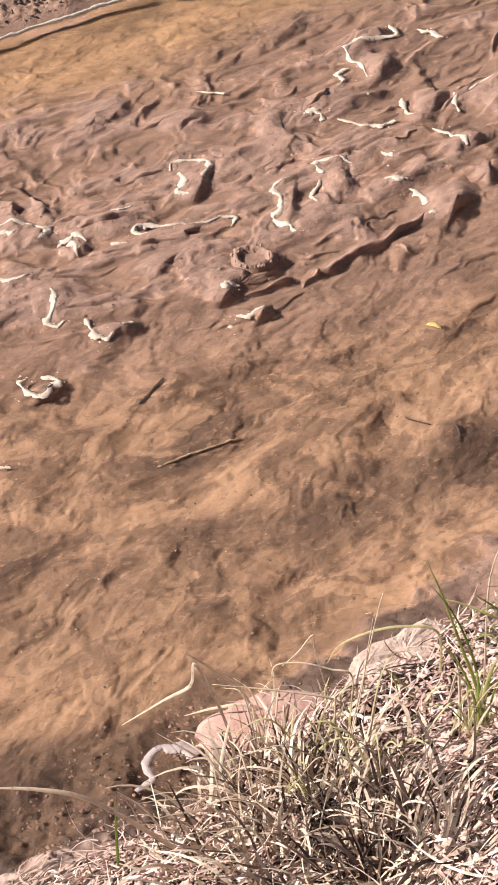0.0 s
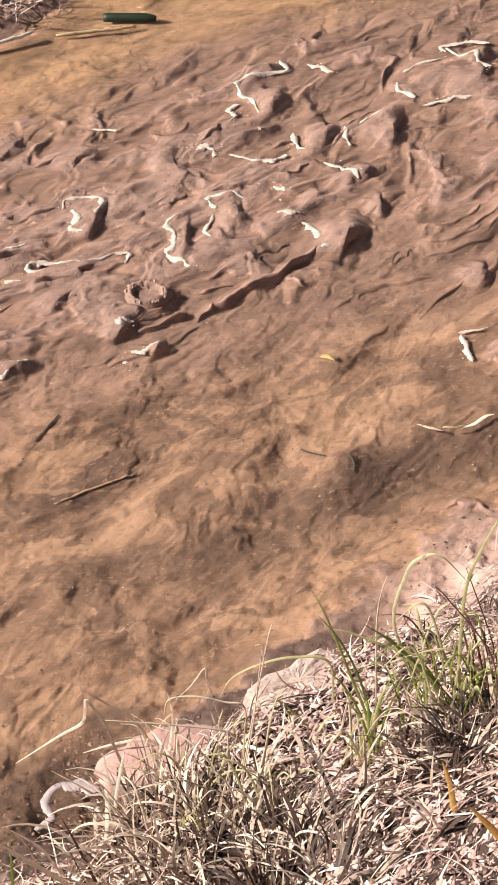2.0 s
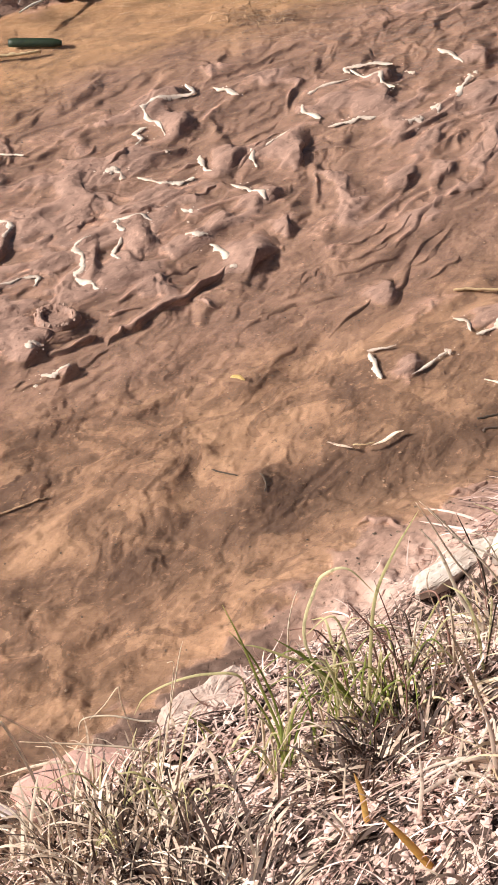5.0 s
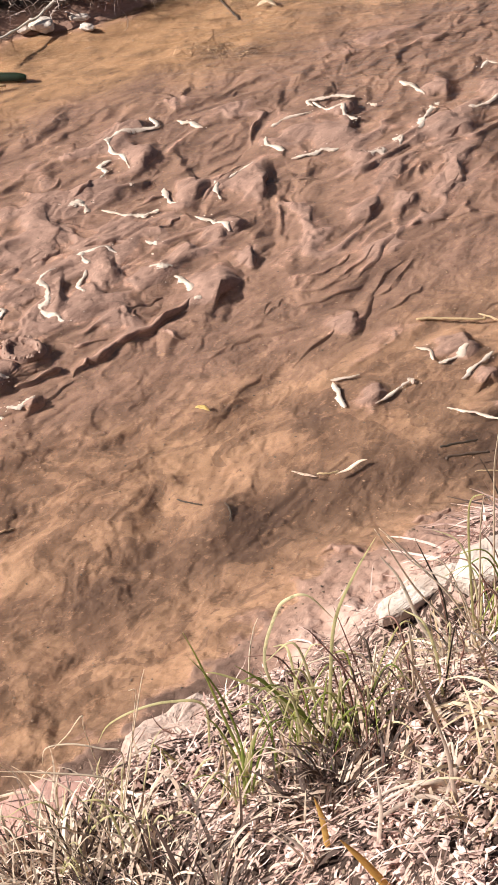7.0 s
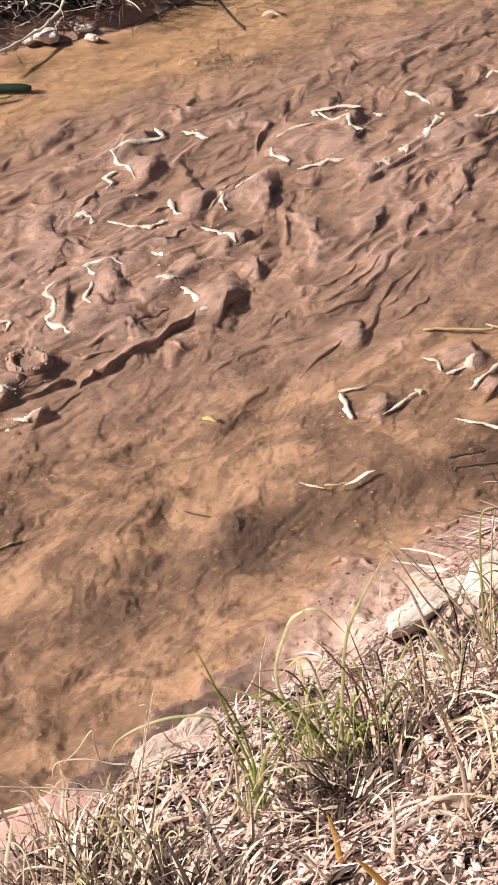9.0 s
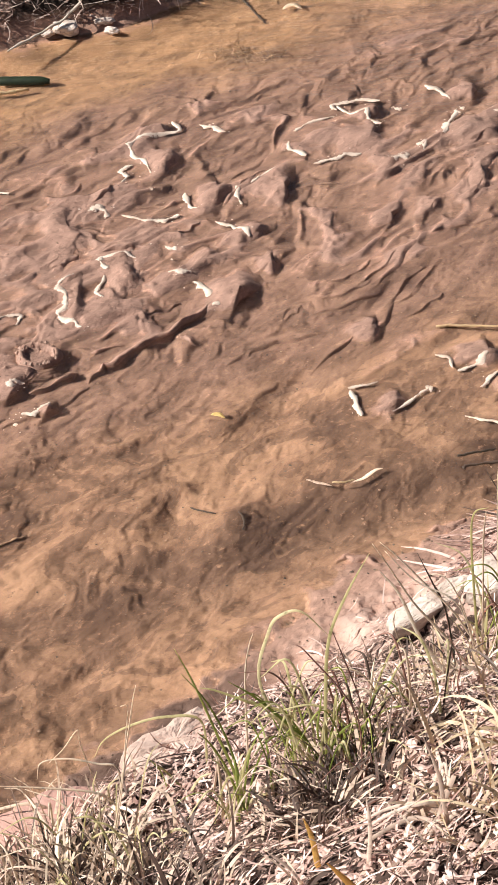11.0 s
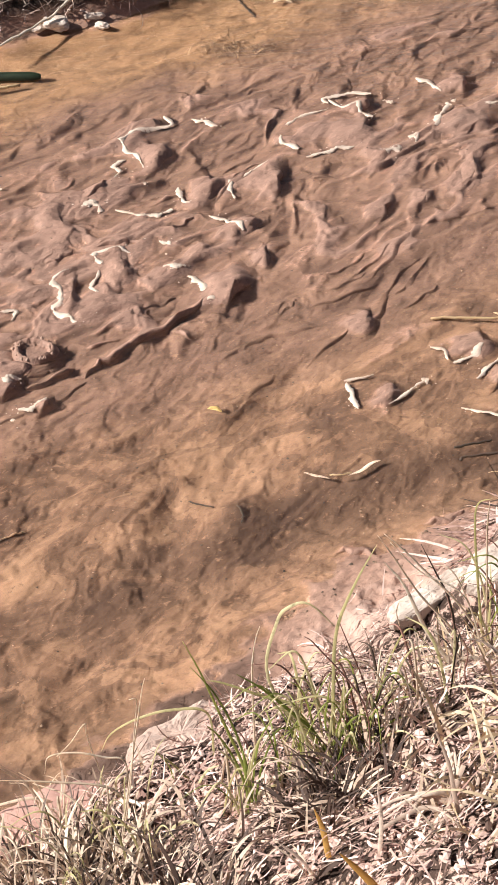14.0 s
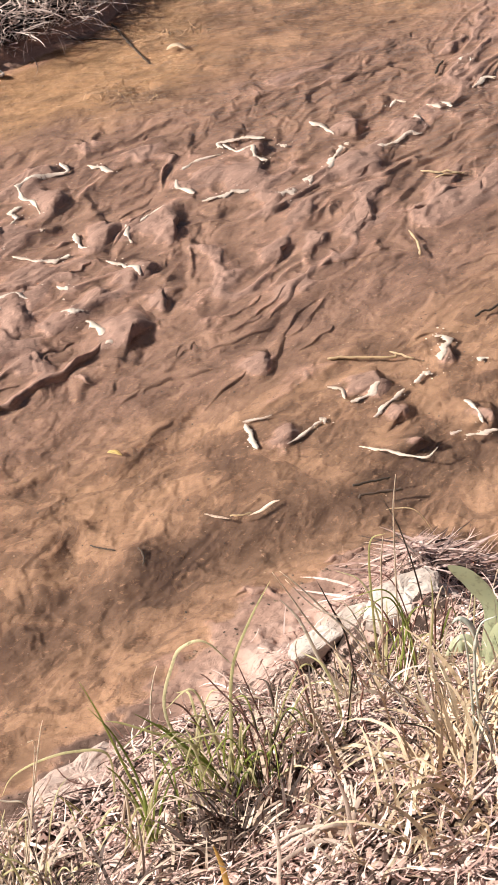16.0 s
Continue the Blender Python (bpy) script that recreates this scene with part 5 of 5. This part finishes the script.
rnd = random.Random(12)
for k in range(11):
    g, r = rnd.uniform(2.6, 6.9), rnd.uniform(0.04, 0.12)
    ox, oy = 0.229 + rnd.gauss(0, 0.014), 1.362 + rnd.gauss(0, 0.02)
    dx, dy, up, sway = math.cos(g) * r, math.sin(g) * r * 0.8, rnd.uniform(-0.004, 0.022), rnd.gauss(0, 0.012)
    litter_hero.append((rnd.uniform(0.003, 0.007), STRAP, (ox, oy, 0.774 - (oy - 1.362) * 0.6), (ox + dx * 0.35, oy + dy * 0.35 + sway, 0.784 + up - dy * 0.2), (ox + dx * 0.75 - sway, oy + dy * 0.75, 0.772 + 0.3 * up - dy * 0.4), (ox + dx, oy + dy + sway, 0.754 - dy * 0.55)))
litter_hero.append((0.006, STRAP, (0.231, 1.600, 0.690), (0.236, 1.530, 0.724), (0.238, 1.450, 0.755), (0.232, 1.370, 0.780), (0.228, 1.340, 0.775)))
litter_hero.append((0.005, STRAP, (0.222, 1.610, 0.685), (0.228, 1.520, 0.728), (0.233, 1.440, 0.762), (0.236, 1.350, 0.780)))
tuft_of("grass_tuft", "fresh green grass tuft with long upright blades on straw", "grass", green_a, 16, (GREEN, LIME, LIME, PALE))
tuft_of("grass_tuft", "mixed green and bleached grass tuft leaning over the water", "grass", green_b, 34, (GREEN, GREEN, LIME, LIME, GREEN), 1.0, 1.5)
tuft_of("grass_tuft", "thin pale grass stems arching over the bank lip", "grass", green_c, 30, (LIME, LIME, PALE, PALE), 0.8, 2.5)
tuft_of("reed_stems", "dry pale and reddish stems leaning over the mud flat", "grass", reed_d, 28, (PALE, REDSTEM, DARKTWIG, PALE, LIME), 1.0, 3.2)
tuft_of("reed_stems", "upright yellow-green stems and a dark dead stalk", "grass", reed_e, 30, (LIME, PALE, GREEN, REDSTEM), 1.2, 1.8)
tuft_of("reed_stems", "bleached dry blades arching over a pink stone", "grass", reed_f, 10, (PALE,))
tuft_of("broad_leaf_plant", "broad green leaves with silvery dry stalks on the bank", "plant", dock)
tuft_of("fallen_leaves", "orange and bleached dry reed leaves lying on straw", "leaf", litter_hero)


def ribbons(name, mat, root, heading, pitch, length, width, bend, droop, segs=5, twist=None):
    """Many thin leaf strips at once. heading and pitch give the way at the root; bend turns it sideways and droop downwards."""
    n = len(root)
    pts = np.zeros((n, segs + 1, 3))
    pts[:, 0] = root
    hd, pt = heading.copy(), pitch.copy()
    sides = np.zeros((n, segs + 1, 3))
    tw = np.random.uniform(-0.9, 0.9, n) if twist is None else twist
    for k in range(segs + 1):
        d = np.stack([np.cos(hd) * np.cos(pt), np.sin(hd) * np.cos(pt), np.sin(pt)], axis=-1)
        flat = np.stack([-np.sin(hd), np.cos(hd), np.zeros(n)], axis=-1)
        up = np.cross(d, flat)
        sides[:, k] = flat * np.cos(tw)[:, None] + up * np.sin(tw)[:, None]
        if k < segs:
            pts[:, k + 1] = pts[:, k] + d * (length / segs)[:, None]
        hd = hd + bend / segs
        pt = pt - droop / segs
    tap = (1 - (np.arange(segs + 1) / segs) ** 2.5 * 0.85)[None, :, None] * (width / 2)[:, None, None]
    verts = np.stack([pts - sides * tap, pts + sides * tap], axis=2).reshape(-1, 3)
    o = (np.arange(n) * (segs + 1) * 2)[:, None] + (np.arange(segs) * 2)[None, :]
    faces = np.stack([o, o + 1, o + 3, o + 2], axis=-1).reshape(-1, 4)
    return quads_mesh(name, verts, faces, mat)


rng = np.random.default_rng(3)


def c2(x, y):
    return fbm(x * 12, y * 12, 3, 91)


STANDING = ((-0.182, 1.520, 0.08), (-0.110, 1.430, 0.085), (-0.058, 1.370, 0.085), (0.165, 1.522, 0.055), (0.118, 1.470, 0.05), (-0.085, 1.320, 0.06))


def bare(x, y):
    """Where little straw lies: round the long stone, and under standing stalks."""
    u, v = (x - 0.36) * 0.90 + (y - 2.31) * 0.43, -(x - 0.36) * 0.43 + (y - 2.31) * 0.90
    out = np.exp(-((u / 0.19) ** 2 + (v / 0.13) ** 2) ** 2)
    for px, py, r in STANDING:
        out = np.maximum(out, 0.95 * np.exp(-(((x - px) / r) ** 2 + ((y - py) / r) ** 2)))
    return out


def lie(x, y, hd):
    """Pitch and twist that lay a strip of the given heading flat on the slope."""
    e = 0.03
    sx, sy = (land(x + e, y) - land(x - e, y)) / (2 * e), (land(x, y + e) - land(x, y - e)) / (2 * e)
    return np.arctan(sx * np.cos(hd) + sy * np.sin(hd)), np.arctan(-sx * np.sin(hd) + sy * np.cos(hd))


def litter(count):
    """Loose straw lying all over the near bank."""
    x, y = rng.uniform(-0.75, 0.95, count * 4), rng.uniform(0.85, 3.1, count * 4)
    s = side(NEAR, x, y)
    c = fbm(x * 9, y * 9, 3, 77)
    gap = rng.uniform(0, 1, len(x)) < bare(x, y)
    keep = ~gap & (s > 0.10) & (s < 1.15) & (rng.uniform(0, 1, len(x)) < smooth01((s - 0.05) / 0.3) * (0.55 + 0.9 * c))
    x, y = x[keep][:count], y[keep][:count]
    n = len(x)
    z = land(x, y) + 0.003 + 0.034 * rng.uniform(0, 1, n) ** 1.6 * (0.2 + c2(x, y))
    hd = rng.uniform(0, 2 * np.pi, n)
    hd = np.where(rng.uniform(0, 1, n) < 0.35, rng.normal(0.5, 0.5, n) + np.pi * rng.integers(0, 2, n), hd)
    pt, tw = lie(x, y, hd)
    pt, tw = pt + rng.normal(0.08, 0.26, n), tw + rng.normal(0, 0.4, n)
    ob = ribbons("straw_litter", LITTER, np.stack([x, y, z], axis=-1), hd, pt, 0.014 + 0.10 * rng.uniform(0, 1, n) ** 2.0, rng.uniform(0.0012, 0.0034, n),
                 rng.normal(0, 1.0, n), rng.normal(0.2, 0.6, n), 5, tw)
    return tagged(ob, "matted pale dry straw and grass bits covering the bank", "straw", kind="stuff")


litter(8200)


def dry_tuft(x, y, spread_, count, tall, label, mat=DRYGRASS):
    """A clump of dry standing grass."""
    count = count if mat is STALK else int(1.2 * count)
    px, py = rng.normal(x, spread_, count), rng.normal(y, spread_ * 0.8, count)
    z = land(px, py) - 0.004
    hd = np.arctan2(py - y, px - x) + rng.normal(0, 0.9, count)
    ob = ribbons("dry_grass_tuft", mat, np.stack([px, py, z], axis=-1), hd, rng.normal(1.1, 0.30, count), 1.1 * tall * rng.uniform(0.3, 1.0, count),
                 rng.uniform(0.0018, 0.0056, count), rng.normal(0, 0.7, count), rng.uniform(0.2, 2.4, count), 7)
    return tagged(ob, label, "grass", "dry grass tufts on the bank", kind="stuff")


dry_tuft(-0.266, 1.585, 0.045, 55, 0.116, 'dense bleached dry grass tuft on the bank lip')
dry_tuft(-0.222, 1.501, 0.05, 70, 0.124, 'dense bleached dry grass tuft on the bank lip')
dry_tuft(-0.160, 1.474, 0.05, 70, 0.124, 'dense bleached dry grass tuft on the bank lip')
dry_tuft(-0.267, 1.475, 0.05, 63, 0.116, 'dense bleached dry grass tuft on the bank lip')
dry_tuft(-0.179, 1.394, 0.05, 70, 0.109, 'dense bleached dry grass tuft on the bank lip')
dry_tuft(-0.008, 1.324, 0.06, 44, 0.088, 'dense bleached dry grass tuft on the bank lip')
dry_tuft(-0.177, 1.600, 0.05, 55, 0.094, 'dense bleached dry grass tuft on the bank lip')
dry_tuft(-0.289, 2.000, 0.05, 48, 0.101, 'dense bleached dry grass tuft on the bank lip')
dry_tuft(0.062, 1.513, 0.06, 36, 0.051, 'sparse short dry grass tuft among straw')
dry_tuft(0.240, 1.648, 0.05, 48, 0.073, 'sparse short dry grass tuft among straw')
dry_tuft(0.297, 1.718, 0.05, 54, 0.088, 'sparse short dry grass tuft among straw')
dry_tuft(0.193, 2.013, 0.05, 42, 0.073, 'sparse short dry grass tuft among straw')
dry_tuft(0.254, 1.287, 0.06, 48, 0.065, 'sparse short dry grass tuft among straw')
dry_tuft(0.112, 1.745, 0.05, 36, 0.073, 'sparse short dry grass tuft among straw')
dry_tuft(0.363, 1.486, 0.05, 96, 0.124, 'tall yellowish dry grass tuft on the bank', TALLDRY)
dry_tuft(0.365, 1.360, 0.05, 102, 0.124, 'tall yellowish dry grass tuft on the bank', TALLDRY)
dry_tuft(0.329, 1.348, 0.05, 72, 0.101, 'tall yellowish dry grass tuft on the bank', TALLDRY)
dry_tuft(0.331, 1.765, 0.04, 54, 0.094, 'tall yellowish dry grass tuft on the bank', TALLDRY)
dry_tuft(0.409, 1.537, 0.05, 84, 0.13, 'tall yellowish dry grass tuft on the bank', TALLDRY)


def straw_pile(x, y, count):
    """A heap of broken reeds on the point of the bank."""
    px, py = rng.normal(x, 0.06, count), rng.normal(y, 0.055, count)
    z = land(px, py) + rng.uniform(0.0, 0.035, count)
    ob = ribbons("straw_pile", LITTER, np.stack([px, py, z], axis=-1), rng.normal(0.3, 0.5, count) + np.pi * rng.integers(0, 2, count), rng.normal(0.02, 0.15, count),
                 rng.uniform(0.04, 0.11, count), rng.uniform(0.002, 0.005, count), rng.normal(0, 0.3, count), rng.normal(0.15, 0.2, count), 4)
    return tagged(ob, "heap of broken bleached reeds on a point of the bank", "straw", kind="stuff")


straw_pile(0.54, 2.67, 620)
# dark stalks added to stand in for the shade behind the stones
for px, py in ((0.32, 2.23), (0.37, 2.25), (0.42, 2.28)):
    dry_tuft(px, py, 0.024, 90, 0.05, "short dark stalks added for shade in the hollow behind pale stones", STALK)
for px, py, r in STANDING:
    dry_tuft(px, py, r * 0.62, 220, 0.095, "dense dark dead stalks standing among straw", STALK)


def crumbs(name, mat, label, x, y, z, size, long=1.0):
    """Small lumps, each a squashed eight-sided pebble."""
    n = len(x)
    base = np.array([(1, 0, 0), (0.5, 0.8, 0.1), (-0.4, 0.9, 0), (-1, 0.1, 0.1), (-0.5, -0.8, 0), (0.6, -0.7, 0.1), (0.1, 0, 0.8), (0, 0.1, -0.7)])
    v = base[None] * size[:, None, None] * rng.uniform(0.6, 1.3, (n, 8, 1))
    v[..., 0] *= long
    g = rng.uniform(0, 6.28, n)
    vx = v[..., 0] * np.cos(g)[:, None] - v[..., 1] * np.sin(g)[:, None]
    vy = v[..., 0] * np.sin(g)[:, None] + v[..., 1] * np.cos(g)[:, None]
    verts = np.stack([vx + x[:, None], vy + y[:, None], v[..., 2] * 0.7 + z[:, None]], axis=-1).reshape(-1, 3)
    tri = np.array([t for a, b in zip((0, 1, 2, 3, 4, 5), (1, 2, 3, 4, 5, 0)) for t in ((a, b, 6), (b, a, 7))])
    faces = (tri[None] + (np.arange(n) * 8)[:, None, None]).reshape(-1, 3)
    return tagged(link_mesh(name, verts, faces, mat, smooth=False), label, "debris", kind="stuff")


def bed_debris(count):
    x, y = rng.uniform(-1.2, 1.1, count), rng.uniform(1.7, 5.7, count)
    keep = (side(NEAR, x, y) < 0.06) & (side(FAR, x, y) > -0.02)
    x, y = x[keep], y[keep]
    return crumbs("bed_debris", DEBRIS, "dark and pale specks of debris lying on the bed", x, y, land(x, y) + 0.001, rng.uniform(0.001, 0.0032, len(x)))


bed_debris(2600)


def bank_crumbs(count):
    x, y = rng.uniform(-0.7, 0.9, count), rng.uniform(1.0, 3.1, count)
    s = side(NEAR, x, y)
    keep = (s > 0.0) & (s < 0.9)
    x, y = x[keep], y[keep]
    return crumbs("soil_crumbs", DEBRIS, "loose crumbs of soil on the bank", x, y, land(x, y) + 0.001, rng.uniform(0.0014, 0.0042, len(x)))


bank_crumbs(2200)


def straw_chips(count):
    """Broken bits of bark, leaf and dry clay lying between the straw."""
    x, y = rng.uniform(-0.6, 0.62, count), rng.uniform(1.02, 2.75, count)
    s = side(NEAR, x, y)
    keep = (s > 0.22) & (s < 1.15) & (fbm(x * 16, y * 16, 3, 131) > 0.37) & (rng.uniform(0, 1, count) > bare(x, y))
    x, y = x[keep], y[keep]
    n = len(x)
    hd = rng.uniform(0, 2 * np.pi, n)
    pt, tw = lie(x, y, hd)
    ob = ribbons("straw_chips", LITTER, np.stack([x, y, land(x, y) + rng.uniform(0.001, 0.009, n)], axis=-1), hd, pt + rng.normal(0.15, 0.35, n), 0.006 + 0.022 * rng.uniform(0, 1, n) ** 1.5,
                 rng.uniform(0.0014, 0.0052, n), rng.normal(0, 0.5, n), rng.normal(0.3, 0.5, n), 2, tw + rng.normal(0, 0.4, n))
    return tagged(ob, "pale pink bits of broken leaf and bark among straw", "straw", kind="stuff")


straw_chips(19000)


def clods(count):
    """Pale clods of dry soil and leaf mould over bank soil coloured dark for shadowed gaps."""
    x, y = rng.uniform(-0.6, 0.62, count), rng.uniform(1.02, 2.75, count)
    s = side(NEAR, x, y)
    keep = (s > 0.36) & (s < 1.15) & (fbm(x * 22, y * 22, 3, 133) > 0.40) & (rng.uniform(0, 1, count) > 1.1 * bare(x, y))
    x, y = x[keep], y[keep]
    n = len(x)
    return crumbs("soil_clods", CLOD, "pale pink clods of dry soil among straw", x, y, land(x, y) + rng.uniform(0.0, 0.008, n), 0.0014 + 0.0048 * rng.uniform(0, 1, n) ** 2.4, (1.0 + 1.4 * rng.uniform(0, 1, n))[:, None])


clods(19000)


def far_crumbs(count):
    x, y = rng.uniform(-1.4, -0.8, count), rng.uniform(4.3, 5.2, count)
    keep = side(FAR, x, y) < -0.03
    x, y = x[keep], y[keep]
    return crumbs("soil_crumbs", DEBRIS, "loose dark crumbs of soil on the far bank", x, y, land(x, y) + 0.001, rng.uniform(0.002, 0.009, len(x)))


far_crumbs(900)


def brush(count, first, last, inland, label):
    """Tangled dead stems along the steep far bank."""
    k = rng.integers(first, last, count)
    u = rng.uniform(0, 1, count)
    d = np.abs(rng.normal(inland, 0.05, count)) + 0.03
    tx, ty = FAR[k + 1, 0] - FAR[k, 0], FAR[k + 1, 1] - FAR[k, 1]
    n = np.hypot(tx, ty)
    px, py = FAR[k, 0] + tx * u - ty / n * d, FAR[k, 1] + ty * u + tx / n * d
    z = np.maximum(land(px, py), 0) + rng.uniform(0, 0.045, count)
    ob = ribbons("dead_brush", BRUSH, np.stack([px, py, z], axis=-1), rng.normal(0.5, 0.8, count) + np.pi * rng.integers(0, 2, count), rng.normal(0.05, 0.4, count),
                 0.03 + 0.15 * rng.uniform(0, 1, count) ** 2, 0.0018 + 0.0045 * rng.uniform(0, 1, count) ** 2, rng.normal(0, 1.5, count), rng.normal(0.4, 0.7, count), 7)
    return tagged(ob, label, "brush", "dead brush on the far bank", kind="stuff")


brush(120, 4, 5, 0.03, "tangle of pale twigs and roots on the far soil bank")
brush(620, 5, 7, 0.10, "tangle of dead stems and roots along the far bank")
brush(760, 7, 10, 0.04, "tangle of dead stems and roots hanging over shaded soil")
brush(620, 7, 10, -0.02, "pale dead roots trailing down to the far water edge")


def stubble(x, y, count):
    px, py = rng.normal(x, 0.055, count), rng.normal(y, 0.035, count)
    ob = ribbons("stubble", REEDROT, np.stack([px, py, land(px, py)], axis=-1), rng.uniform(0, 6.28, count), rng.normal(0.7, 0.3, count), rng.uniform(0.02, 0.05, count),
                 rng.uniform(0.002, 0.004, count), rng.normal(0, 0.6, count), rng.normal(0.3, 0.4, count), 3)
    return tagged(ob, "patch of short dead stubble standing in the shallows", "stubble", kind="stuff")


stubble(*STUBBLE, 130)
stubble(0.12, 5.45, 60)


def mud_crumbs(count):
    """Crumbs of silt on the shoals."""
    x, y = rng.uniform(-1.2, 1.0, count), rng.uniform(2.9, 5.0, count)
    b = (y - 0.63 * x - 0.165 * x * x) * 0.83
    keep = (b > 2.45) & (b < 4.05) & (fbm(x * 8, y * 10, 3, 111) > 0.52)
    x, y = x[keep], y[keep]
    return crumbs("mud_crumbs", CLUMP, "small crumbs of pale silt on the shoals", x, y, land(x, y) + 0.001, 0.0008 + 0.0026 * rng.uniform(0, 1, len(x)) ** 2)


mud_crumbs(9000)


def mire_clods(count):
    """Wet clods of dark mud round the still pool."""
    x, y = rng.uniform(-0.78, -0.36, count), rng.uniform(1.62, 2.12, count)
    d = side(NEAR, x, y)
    keep = (d > -0.16) & (d < 0.06) & (fbm(x * 18, y * 18, 3, 171) > 0.47)
    x, y = x[keep], y[keep]
    return crumbs("mud_clods", CLUMP, "wet clods of brown mud round a still pool", x, y, np.maximum(land(x, y), -0.006) + 0.001, 0.0015 + 0.004 * rng.uniform(0, 1, len(x)) ** 2)


mire_clods(900)
# white flecks added beside the strips that stand in for sun glints
fx, fy, fz, fq = np.array(FLECKS).T
crumbs("foam_flecks", GLINT, "loose white flecks added beside the sun glint strips", fx, fy, fz, fq)
